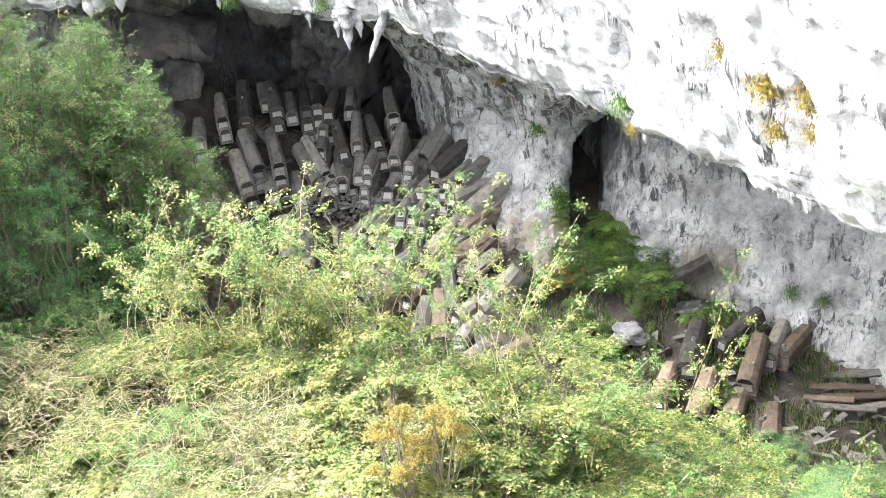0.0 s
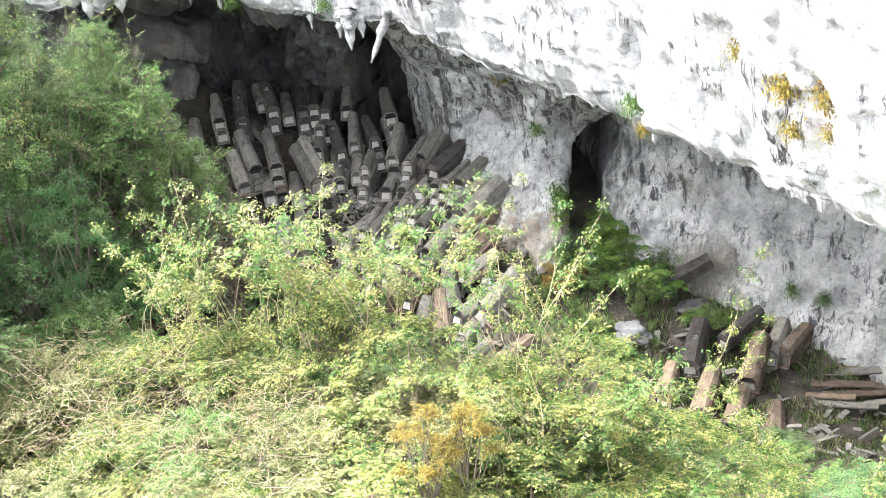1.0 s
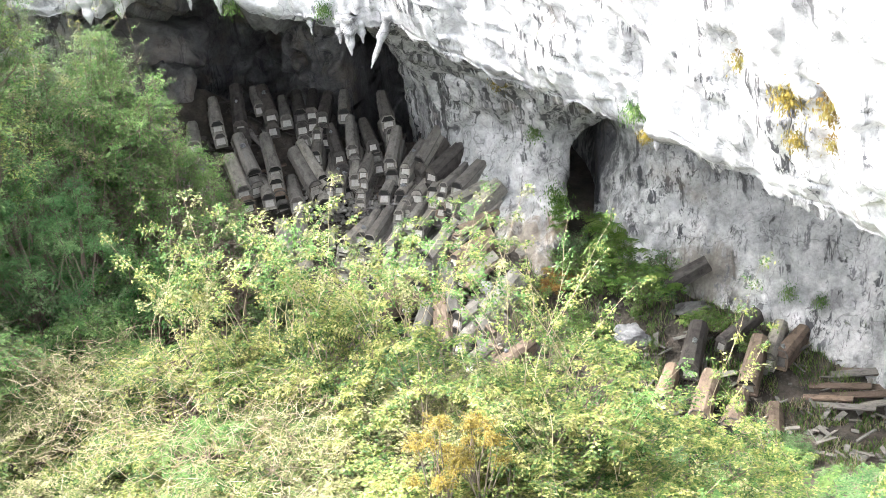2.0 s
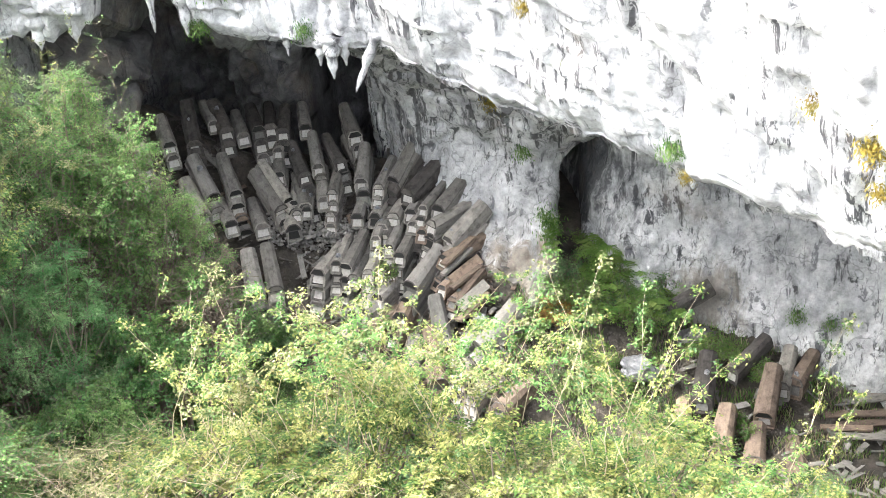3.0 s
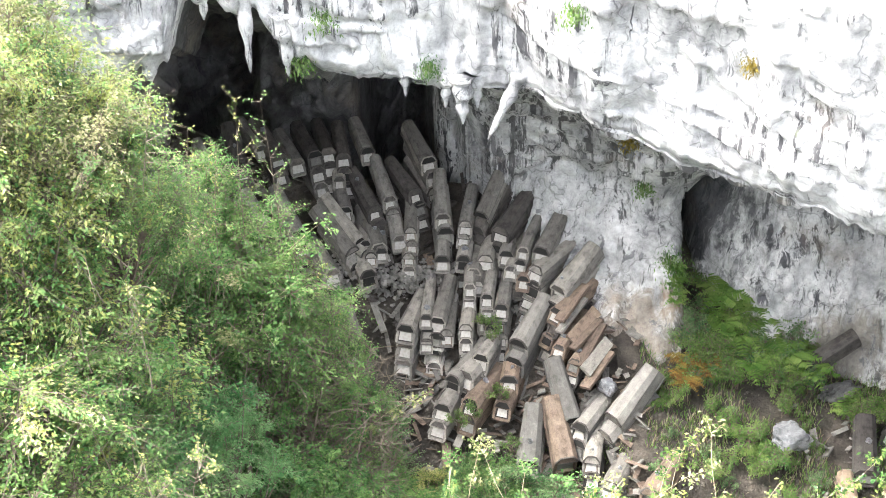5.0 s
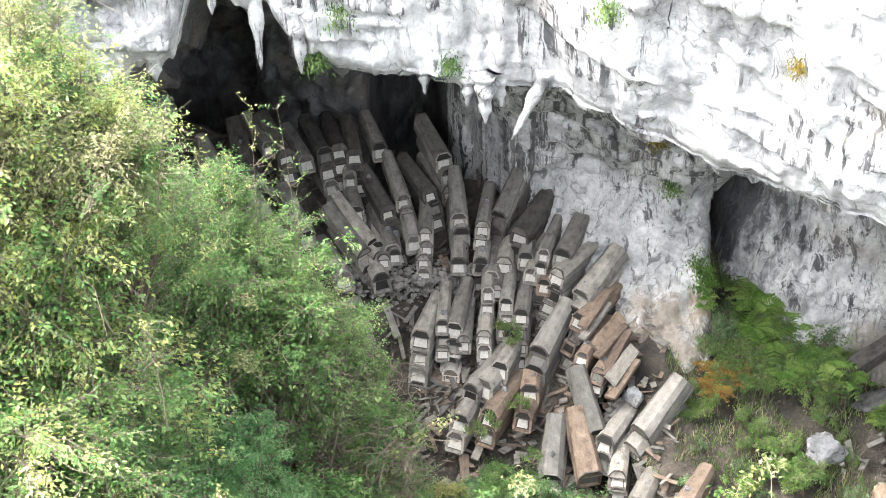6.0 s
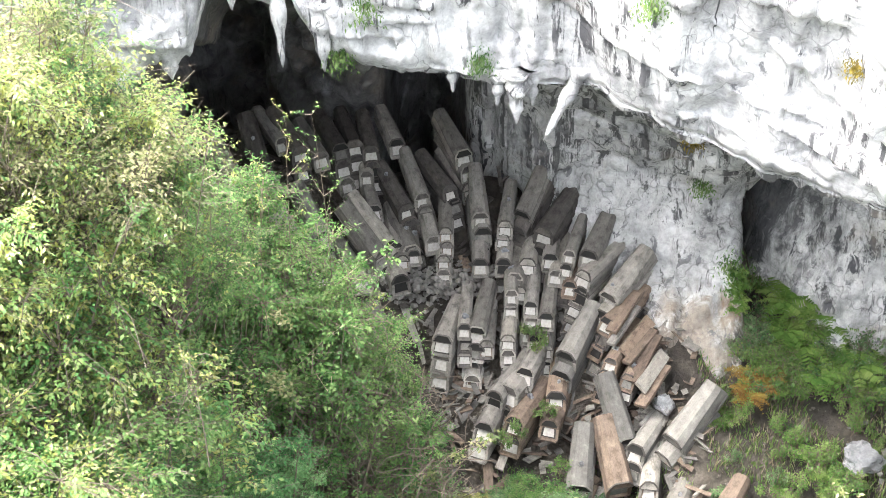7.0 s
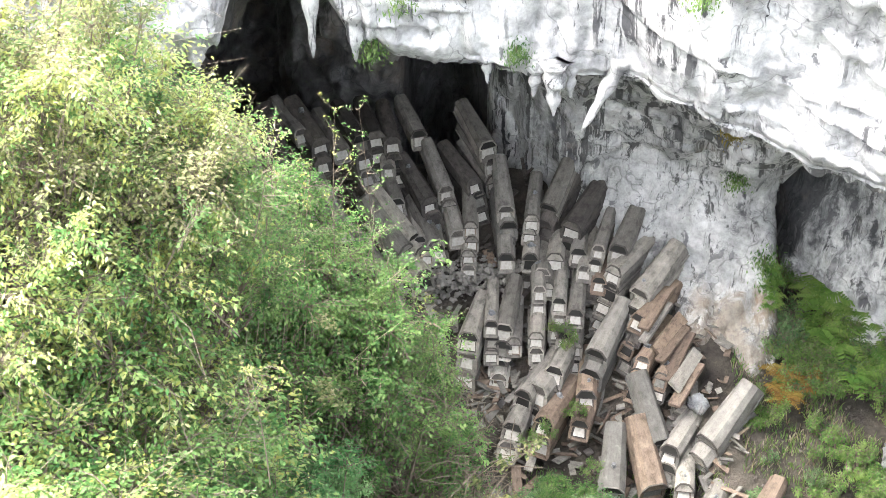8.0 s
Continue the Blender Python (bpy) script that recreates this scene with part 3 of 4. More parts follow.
coffin(0.08, -2.01, 0.79, -24, 4, 2.15, 0.75, "grey", 1)
coffin(1.15, -1.92, 0.98, -28, 4, 2.15, 0.79, "brown", 1)
coffin(-4.01, 4.99, 4.94, 14, 4, 2.15, 0.62, "grey", 1)
coffin(0.88, 0.68, 2.45, -4, 4, 2.15, 0.56, "grey", 1)
coffin(-9.02, 5.01, 6.49, 27, 13, 2.15, 0.68, "grey", 1)
coffin(-7.99, 5.46, 6.30, 23, 37, 2.15, 0.74, "dark", 1)
coffin(-6.75, 6.55, 6.44, 29, 16, 2.15, 0.74, "dark", 1)
coffin(-5.32, 6.97, 6.27, 24, 6, 2.15, 0.68, "dark", 1)
coffin(-6.73, 3.38, 4.69, 41, 38, 2.15, 0.78, "grey", 1)
coffin(-5.80, 3.81, 4.66, 29, 29, 2.15, 0.72, "grey", 2)
coffin(-8.80, 1.93, 4.67, 24, 16, 2.15, 0.61, "grey", 1)
coffin(-7.01, 2.41, 4.24, 37, 28, 2.15, 0.78, "grey", 1)
coffin(-3.67, 3.47, 4.05, 45, 36, 2.15, 0.72, "grey", 1)
coffin(-3.41, 3.87, 4.23, 46, 38, 2.15, 0.61, "grey", 1)
coffin(-7.51, 0.37, 3.27, 39, 30, 2.15, 0.82, "grey", 1)
coffin(-4.09, -0.46, 1.87, 21, 38, 2.15, 0.86, "grey", 1)
coffin(-3.29, -0.07, 2.00, 20, 35, 2.15, 0.75, "grey", 1)
coffin(-9.77, 3.59, 6.05, 25, 5, 2.15, 0.73, "grey", 1)
coffin(-9.30, 0.77, 4.23, 30, 12, 2.15, 0.72, "grey", 1)
coffin(-4.80, -1.68, 1.30, 32, 13, 2.15, 0.90, "grey", 1)
coffin(13.84, -0.05, 1.25, -65, 24, 2.15, 0.71, "dark", 0)
coffin(16.81, -2.50, -0.01, -37, 15, 2.15, 0.69, "dark", 0)
coffin(15.55, -4.43, -0.16, -6, 27, 2.15, 0.90, "dark", 0)
coffin(16.30, -6.89, -0.90, -9, 23, 2.15, 0.90, "brown", 0)
coffin(14.72, -6.52, -0.43, -2, 5, 2.15, 0.76, "brown", 0)
coffin(18.05, -4.52, -0.78, -12, 33, 2.15, 0.90, "brown", 0)
coffin(18.76, -2.79, -0.55, -9, 13, 2.15, 0.74, "grey", 0)
coffin(19.31, -2.43, -0.59, -23, 4, 2.15, 0.84, "brown", 0)
coffin(17.68, -6.87, -1.22, -4, 4, 2.15, 0.90, "brown", 0)
coffin(19.43, -7.16, -1.71, 4, 6, 2.15, 0.90, "brown", 0)
coffin(-3.18, 4.06, 3.97, 8, 4, 2.15, 0.53, "grey", 0)
coffin(-2.52, 3.82, 3.77, 4, 4, 2.15, 0.50, "grey", 0)
coffin(-3.95, 3.85, 3.95, 7, 4, 2.15, 0.57, "grey", 0)
coffin(-0.11, 3.52, 3.62, -1, 4, 2.15, 0.61, "grey", 0)
coffin(0.75, 3.46, 3.67, -4, 4, 2.15, 0.61, "grey", 0)
coffin(1.62, 3.38, 3.74, -7, 4, 2.15, 0.65, "grey", 0)
coffin(2.43, 3.44, 3.94, -8, 4, 2.15, 0.61, "grey", 0)
coffin(2.62, 2.84, 3.65, -11, 4, 2.15, 0.53, "grey", 0)
coffin(3.11, 2.38, 3.51, -14, 4, 2.15, 0.56, "brown", 0)
coffin(1.31, 2.46, 3.18, -5, 4, 2.15, 0.53, "grey", 0)
coffin(1.88, 0.81, 2.34, -8, 4, 2.15, 0.60, "grey", 0)
coffin(2.54, -1.07, 1.38, -6, 4, 2.15, 0.71, "brown", 0)
coffin(2.33, -1.93, 0.85, -17, 4, 2.15, 0.71, "brown", 0)
coffin(0.13, 0.79, 2.09, -5, 4, 2.15, 0.56, "grey", 0)
coffin(1.15, 2.95, 3.43, -6, 4, 2.15, 0.61, "grey", 0)
coffin(-4.31, 6.43, 5.42, 8, 4, 2.15, 0.54, "grey", 0)
coffin(-2.92, 3.60, 3.69, 6, 4, 2.15, 0.50, "grey", 0)
coffin(-9.61, 0.06, 3.66, 36, 13, 2.15, 0.72, "grey", 0)
coffin(-5.84, 2.61, 3.71, 29, 4, 2.15, 0.66, "grey", 0)
coffin(-4.46, 2.81, 3.50, 28, 7, 2.15, 0.72, "grey", 0)
coffin(-2.66, 3.94, 3.91, 20, 16, 2.15, 0.72, "grey", 0)
coffin(-1.82, 4.31, 4.06, 14, 15, 2.15, 0.66, "grey", 0)
coffin(-3.04, 2.90, 3.35, 23, 10, 2.15, 0.71, "grey", 0)
coffin(-7.46, 6.91, 6.58, 28, 4, 2.15, 0.57, "grey", 0)
coffin(-6.04, 6.76, 6.05, 25, 6, 2.15, 0.63, "grey", 0)
coffin(-3.25, 7.68, 5.99, 18, 5, 2.15, 0.63, "grey", 0)
coffin(-6.67, -0.29, 2.28, 37, 7, 2.15, 0.76, "grey", 0)
coffin(-9.78, 2.11, 4.92, 27, 8, 2.15, 0.61, "grey", 0)
coffin(-8.39, 0.04, 3.10, 27, 15, 2.15, 0.71, "grey", 0)
coffin(-9.15, -1.24, 2.68, 35, 7, 2.15, 0.82, "grey", 0)


# ---- boards and rubble ----
def board_mesh(seed, mat):
    rng = random.Random(seed)
    rings = []
    for y in (-0.5, -0.2, 0.15, 0.5):
        w, z = 0.5 * rng.uniform(0.85, 1.0), 0.15 * rng.uniform(-1, 1)
        rings.append([(-w, y + rng.uniform(-0.02, 0.02), z - 0.5), (w, y + rng.uniform(-0.02, 0.02), z - 0.5), (w * 0.98, y, z + 0.5), (-w * 0.98, y, z + 0.5)])
    v, f = loft(rings)
    return mesh_of("plank", v, f, mat)


BOARD = [board_mesh(k, WOOD[("grey", "brown", "pale", "brown", "grey")[k]]) for k in range(5)]


def plank(x, y, z, yaw, tilt, roll, length, width, k, thick=0.06):
    ob = tagged(new("plank", BOARD[k % 5]), ("loose weathered grey board fallen from a coffin", "loose raw brown timber board of a broken coffin")[k % 5 in (1, 3)], "plank", "loose boards")
    ob.matrix_basis = pose(x, y, z, 0, 0, yaw) @ pose(0, 0, 0, tilt, roll, 0) @ Matrix.Diagonal((width, length, thick, 1))


drng = random.Random(21)
for k in range(30):
    x, y = drng.uniform(-0.5, 7.4), drng.uniform(-5.6, -0.6)
    plank(x, y, max(ground_z(x, y) + 0.25, pile_top(x, y) - drng.uniform(0.9, 1.5)), drng.uniform(-70, 40), drng.uniform(0, 30), drng.uniform(-20, 20), drng.uniform(0.7, 2.0), drng.uniform(0.2, 0.42), k)
for k in range(16):
    x, y = drng.uniform(-9, 0), drng.uniform(1, 7)
    plank(x, y, ground_z(x, y) + drng.uniform(0.1, 0.5), drng.uniform(-60, 60), drng.uniform(0, 25), drng.uniform(-25, 25), drng.uniform(0.7, 1.8), drng.uniform(0.2, 0.4), k)
# split timber sides leaning beside the rock
for k in range(7):
    plank(4.9 + 0.15 * k + drng.uniform(-0.15, 0.15), 0.9 - 0.40 * k, 3.2 - 0.19 * k + drng.uniform(-0.1, 0.1), -40 + 2 * k + drng.uniform(-9, 9), 12 + drng.uniform(-6, 6), drng.choice((-55, -30, 20, -10, 40)), drng.uniform(1.5, 2.1), drng.uniform(0.3, 0.55), (1, 0, 3, 1)[k % 4], 0.12)
# long boards lying under the wall
for k in range(9):
    x, y = 21.4 + drng.uniform(-0.3, 1.6), -1.7 - 0.3 * k
    plank(x, y, ground_z(x, y) + drng.uniform(0.12, 0.3), -86 + drng.uniform(-14, 14), drng.uniform(-4, 6), drng.uniform(5, 25), drng.uniform(1.8, 3.2), drng.uniform(0.28, 0.45), (1, 0, 3, 0, 1)[k % 5], 0.08)


def rubble(name, label, seed, count, spot, size, mat):
    """Small angular stones as one scattered mesh."""
    rng = random.Random(seed)
    vs, fs = [], []
    for _ in range(count):
        x, y, z = spot(rng)
        r = size * rng.uniform(0.4, 1.5)
        b = len(vs)
        for dx, dy, dz in ((1, 0, 0), (-1, 0, 0), (0, 1, 0), (0, -1, 0), (0, 0, 1), (0, 0, -1), (0.7, 0.7, 0.5), (-0.7, 0.6, 0.5), (0.1, -0.8, 0.6)):
            q = r * rng.uniform(0.7, 1.2)
            vs.append((x + dx * q, y + dy * q, z + dz * q * 0.7))
        for a in ((0, 6, 4), (6, 2, 4), (2, 7, 4), (7, 1, 4), (1, 8, 4), (8, 0, 4), (0, 2, 6), (2, 1, 7), (1, 3, 8), (3, 0, 8), (2, 0, 5), (1, 2, 5), (3, 1, 5), (0, 3, 5)):
            fs.append(tuple(b + i for i in a))
    tagged(new(name, mesh_of(name, vs, fs, mat)), label, "rubble", kind="stuff")


def on_pile(rng):
    x, y = rng.uniform(-10, 6.5), rng.uniform(-6, 8)
    return x, y, ground_z(x, y) + rng.uniform(-0.05, 0.12)


def at_feet(rng):
    x = rng.uniform(-4.4, 0.4)
    y = 3.4 + rng.gauss(0, 0.3)
    return x, y, ground_z(x, y) + rng.uniform(0.0, 0.9)


def on_bank(rng):
    x, y = rng.uniform(7.5, 22), rng.uniform(-9, 1.5)
    return x, y, ground_z(x, y) + rng.uniform(-0.05, 0.06)


rubble("rubble", "broken stones and wood scraps strewn over the cave floor", 31, 1500, on_pile, 0.05, STONES)
rubble("rubble", "pale broken stones heaped at the feet of stacked coffins", 32, 620, at_feet, 0.11, PALE_STONES)
rubble("rubble", "small stones and clods on the earth bank", 33, 1500, on_bank, 0.05, STONES)


def scraps(name, label, seed, count, x0, x1, y0, y1, mat):
    """Splintered bits of coffin boards, lying at all angles, as one scattered mesh."""
    rng = random.Random(seed)
    vs, fs = [], []
    for _ in range(count):
        x, y = rng.uniform(x0, x1), rng.uniform(y0, y1)
        if noise.noise(Vector((x * 0.8, y * 0.8, 5.0))) < -0.15:
            continue
        m = pose(x, y, ground_z(x, y) + rng.uniform(0.03, 0.35), rng.uniform(-30, 30), rng.uniform(-30, 30), rng.uniform(0, 360))
        w, h, t = rng.uniform(0.04, 0.14), rng.uniform(0.1, 0.55), rng.uniform(0.012, 0.03)
        b = len(vs)
        for dz in (-t, t):
            for dx, dy in ((-w, -h * rng.uniform(0.6, 1)), (w, -h * rng.uniform(0.6, 1)), (w * 0.9, h), (-w, h * rng.uniform(0.6, 1))):
                vs.append(tuple(m @ Vector((dx, dy, dz))))
        for a in ((3, 2, 1, 0), (4, 5, 6, 7), (0, 1, 5, 4), (1, 2, 6, 5), (2, 3, 7, 6), (3, 0, 4, 7)):
            fs.append(tuple(b + i for i in a))
    tagged(new(name, mesh_of(name, vs, fs, mat)), label, "wood scraps", kind="stuff")


scraps("wood_scraps", "grey splintered board ends between the coffins", 61, 420, -3.0, 7.5, -5.8, 3.0, WOOD["grey"])
scraps("wood_scraps", "pale broken end panels scattered between the coffins", 62, 110, -1.5, 7.0, -5.5, 2.5, WOOD["pale"])
scraps("wood_scraps", "brown splintered timber between the coffins", 63, 260, -2.0, 7.5, -5.8, 1.0, WOOD["brown"])
scraps("wood_scraps", "grey board fragments on the back floor of the cave", 64, 300, -10.0, 1.0, 2.0, 8.0, WOOD["dark"])
scraps("wood_scraps", "grey board fragments around the coffins under the wall", 65, 260, 13.0, 25.0, -9.0, -1.0, WOOD["pale"])


# ---- plants ----
def leaf_mesh(name, centres, size, mat, rng, droop=0.5, slim=0.45, along=None):
    """Small folded leaves, each its own island, at the given points; along gives the way each one points."""
    n = len(centres)
    c = np.asarray(centres)
    if along is None:
        az = rng.uniform(0, 2 * np.pi, n)
        el = rng.normal(-droop, 0.5, n)
        d = np.stack([np.cos(az) * np.cos(el), np.sin(az) * np.cos(el), np.sin(el)], 1)
    else:
        d = np.asarray(along) + rng.normal(0, 0.22, (n, 3)) + np.array([0, 0, -droop])
        d /= np.linalg.norm(d, axis=1, keepdims=True)
    side = np.cross(d, np.array([0, 0, 1.0]) + rng.normal(0, 0.30, (n, 3)))
    side /= np.linalg.norm(side, axis=1, keepdims=True)
    up = np.cross(side, d)
    s = size * rng.uniform(0.6, 1.4, n)[:, None]
    v = np.stack([c, c + d * s * 0.45 + side * s * slim * 0.5 + up * s * 0.08, c + d * s, c + d * s * 0.45 - side * s * slim * 0.5 + up * s * 0.08], 1).reshape(-1, 3)
    me = bpy.data.meshes.new(name)
    me.vertices.add(4 * n)
    me.vertices.foreach_set("co", v.astype(np.float32).ravel())
    me.loops.add(4 * n)
    me.loops.foreach_set("vertex_index", np.arange(4 * n, dtype=np.int32))
    me.polygons.add(n)
    me.polygons.foreach_set("loop_start", np.arange(0, 4 * n, 4, dtype=np.int32))
    me.update(calc_edges=True)
    me.materials.append(mat)
    return me


def tube(path, r0, r1, sides=5):
    rings = []
    for k, p in enumerate(path):
        r = r0 + (r1 - r0) * k / (len(path) - 1)
        rings.append([(p[0] + r * math.cos(a), p[1] + r * math.sin(a), p[2]) for a in np.linspace(0, 2 * math.pi, sides, endpoint=False)])
    return loft(rings)


def joined(tubes):
    vs, fs = [], []
    for v, f in tubes:
        fs += [tuple(i + len(vs) for i in q) for q in f]
        vs += v
    return vs, fs


def plant_meshes(seed, radius, height, leaves, size, kind, low=0.35, lumps=16, droop=0.5, slim=0.45):
    """A shrub or tree: forking limbs, sprays of leaves set in pairs along drooping twigs, in uneven clumps with gaps, and bare twigs between."""
    rng = np.random.default_rng(seed)
    tubes, pts, ways = [], [], []
    stems = [np.array([rng.normal(0, 0.12 * radius), rng.normal(0, 0.12 * radius), height * 0.32]) for _ in range(3)]
    for st in stems:
        tubes.append(tube([np.zeros(3), st * 0.5 + rng.normal(0, 0.08, 3), st], 0.05 + 0.012 * height, 0.03 + 0.006 * height))
    sprays = 15
    m = max(4, leaves // (lumps * sprays))
    for k in range(lumps):
        a, rr = rng.uniform(0, 2 * np.pi), math.sqrt(rng.uniform(0.02, 1))
        hi = 1 - 0.35 * rr**2
        c = np.array([radius * rr * math.cos(a), radius * rr * math.sin(a), height * (low + (hi - low) * rng.uniform(0.25, 1.0) ** 0.6)])
        st = stems[k % 3]
        tubes.append(tube([st, st + (c - st) * 0.5 + rng.normal(0, 0.2, 3), c], 0.03 + 0.004 * height, 0.012, 4))
        lr = radius * rng.uniform(0.16, 0.36)
        for j in range(sprays):
            d = rng.normal(0, 1, 3)
            d /= np.linalg.norm(d)
            d[2] = abs(d[2]) * 0.9 - 0.2
            e = c + d * lr * rng.uniform(0.7, 1.7)
            if j % 5 == 0:
                tip = c + d * lr * rng.uniform(1.5, 2.3)
                tubes.append(tube([c, (c + tip) / 2 + rng.normal(0, 0.1, 3), tip], 0.014, 0.006, 3))
            bow = (c + e) / 2 + np.array([0, 0, 0.18 * lr]) + rng.normal(0, 0.05, 3)
            tubes.append(tube([c, bow, e], 0.012, 0.005, 3))
            q = np.linspace(0.25, 1.1, m)[:, None]
            base = c * (1 - q) ** 2 + bow * 2 * q * (1 - q) + e * q * q
            run = (e - c) / np.linalg.norm(e - c)
            side = np.cross(run, np.array([0, 0, 1.0]))
            side /= np.linalg.norm(side) + 1e-6
            sign = np.where(np.arange(m) % 2 == 0, 1.0, -1.0)[:, None]
            pts.append(base + side * sign * 0.02 + rng.normal(0, 0.035 * lr + 0.04, (m, 3)))
            ways.append(run * 0.6 + side * sign * 0.8 + np.zeros((m, 3)))
    v, f = joined(tubes)
    return mesh_of("trunk", v, f, BARK), leaf_mesh("crown", np.concatenate(pts), size, LEAF[kind], rng, droop, slim, np.concatenate(ways))


def shoot_meshes(seed, height, kind, size=0.115):
    """A long arching shoot with leaves set along it and short side twigs."""
    rng = np.random.default_rng(seed)
    lean = rng.uniform(0.2, 0.6) * height
    path = [np.array([lean * (k / 8) ** 1.6, 0.15 * math.sin(k), height * (k / 8) ** 0.95]) for k in range(9)]
    tubes, pts = [tube(path, 0.016, 0.005, 4)], []
    for k in range(3, 9):
        for _ in range(2):
            d = rng.normal(0, 0.35, 3) + np.array([0.25, 0, 0.2])
            e = path[k] + d * (1.3 - 0.1 * k)
            tubes.append(tube([path[k], (path[k] + e) / 2, e], 0.008, 0.004, 3))
            q = rng.uniform(0.1, 1.1, 26)[:, None]
            pts.append(path[k] + (e - path[k]) * q + rng.normal(0, 0.08, (26, 3)))
    v, f = joined(tubes)
    return mesh_of("trunk", v, f, TWIG), leaf_mesh("crown", np.concatenate(pts), size, LEAF[kind], rng, 0.3, 0.5)


def strand_mesh(name, seed, count, radius, height, length, mat, width=0.012):
    """A tangle of thin dry stalks."""
    rng = np.random.default_rng(seed)
    vs, fs = [], []
    for _ in range(count):
        a, rr = rng.uniform(0, 2 * np.pi), radius * math.sqrt(rng.uniform(0, 1))
        p = np.array([rr * math.cos(a), rr * math.sin(a), height * rng.uniform(0.2, 1)])
        d = rng.normal(0, 1, 3) * np.array([1, 1, 0.7])
        d /= np.linalg.norm(d)
        side = np.cross(d, rng.normal(0, 1, 3))
        side *= width / np.linalg.norm(side)
        bend = rng.normal(0, 0.12, 3) * length
        b = len(vs)
        for q in (0, 0.33, 0.66, 1):
            c = p + d * length * (q - 0.5) + bend * (q - 0.5) ** 2 * 4
            vs += [c - side, c + side]
        fs += [(b, b + 1, b + 3, b + 2), (b + 2, b + 3, b + 5, b + 4), (b + 4, b + 5, b + 7, b + 6)]
    return mesh_of(name, vs, fs, mat)


def fern_meshes(seed, kind, fronds=9, reach=0.85):
    """A rosette of arching fronds with leaflets on both sides."""
    rng = np.random.default_rng(seed)
    tubes, vs, fs = [], [], []
    for k in range(fronds):
        a = 2 * np.pi * k / fronds + rng.uniform(-0.3, 0.3)
        out = np.array([math.cos(a), math.sin(a), 0])
        side = np.array([-math.sin(a), math.cos(a), 0])
        ln = reach * rng.uniform(0.7, 1.15)
        path = [out * ln * q + np.array([0, 0, ln * (0.95 * q - 0.95 * q * q * rng.uniform(0.85, 1.15)) + 0.05]) for q in np.linspace(0, 1, 16)]
        tubes.append(tube(path, 0.012, 0.004, 3))
        for q in range(2, 16):
            for sg in (-1, 1):
                w = ln * 0.30 * math.sin(math.pi * (0.22 + 0.75 * q / 16)) * rng.uniform(0.8, 1.1)
                c = path[q]
                t = out * 0.027 * ln / 0.85
                e = c + side * sg * w + out * w * 0.35 - np.array([0, 0, 0.25 * w])
                b = len(vs)
                vs += [c - t, c + (e - c) * 0.5 - t * 0.9, e, c + (e - c) * 0.5 + t * 0.9, c + t]
                fs.append((b, b + 1, b + 2, b + 3, b + 4))
    v, f = joined(tubes)
    return mesh_of("trunk", v, f, LEAF[kind]), mesh_of("crown", vs, fs, LEAF[kind])


PLANT = {}
for key, args in {
    "lime_a": (1, 3.2, 8.6, 19000, 0.135, "lime", 0.45, 32), "lime_b": (2, 2.8, 9.0, 17000, 0.13, "lime", 0.45, 30),
    "green_a": (3, 3.0, 8.2, 18000, 0.135, "green", 0.45, 30), "gold_a": (6, 1.5, 7.6, 5500, 0.12, "gold", 0.6, 14),
    "pale_a": (16, 3.0, 8.4, 18000, 0.125, "pale", 0.45, 32),
    "mid_a": (4, 2.4, 4.6, 7200, 0.13, "green", 0.15, 20), "mid_b": (5, 2.2, 4.2, 7200, 0.12, "deep", 0.15, 20), "mid_c": (14, 2.0, 4.0, 9000, 0.11, "lime", 0.15, 22),
    "tree_lime": (8, 4.0, 13.0, 26000, 0.125, "tree", 0.1, 66), "tree_green": (9, 3.8, 12.5, 25000, 0.115, "green", 0.12, 62), "tree_pale": (17, 3.8, 13.0, 24000, 0.12, "pale", 0.12, 60),
    "tree_blue": (18, 2.2, 9.0, 20000, 0.11, "blue", 0.2, 32, 0.3, 0.28),
    "tree_deep": (10, 3.2, 12.0, 16000, 0.115, "deep", 0.06, 50, 0.5, 0.5), "tree_leaf": (15, 2.6, 12.0, 15000, 0.11, "green", 0.06, 50, 0.5, 0.5),
    "low_green": (11, 0.9, 0.8, 900, 0.11, "herb", 0.1, 10, 0.4, 0.6), "low_deep": (12, 0.8, 0.7, 800, 0.11, "deep", 0.1, 10, 0.4, 0.6),
}.items():
    PLANT[key] = plant_meshes(*args)
for k in range(4):
    PLANT[f"shoot_{k}"] = shoot_meshes(40 + k, 5.0, ("lime", "pale", "lime", "green")[k])
    PLANT[f"fern_{k}"] = fern_meshes(60 + k, ("fern", "fern", "fern", "rust")[k])
HIGH = {k: max(v.co.z for v in m[1].vertices) for k, m in PLANT.items()}
WORDS = {
    "lime": "sunlit yellow-green leafy bush on the slope", "green": "green leafy bush on the slope", "pale": "pale silvery-green bush on the slope",
    "gold": "small golden autumn bush between green ones", "mid": "green shrub on the slope below the coffins", "tree": "tall leafy tree before the cave mouth",
    "low": "low green herbs on the earth bank", "shoot": "long arching leafy shoot above the bushes", "fern": "broad green fern growing on the bank",
}
prng = random.Random(11)


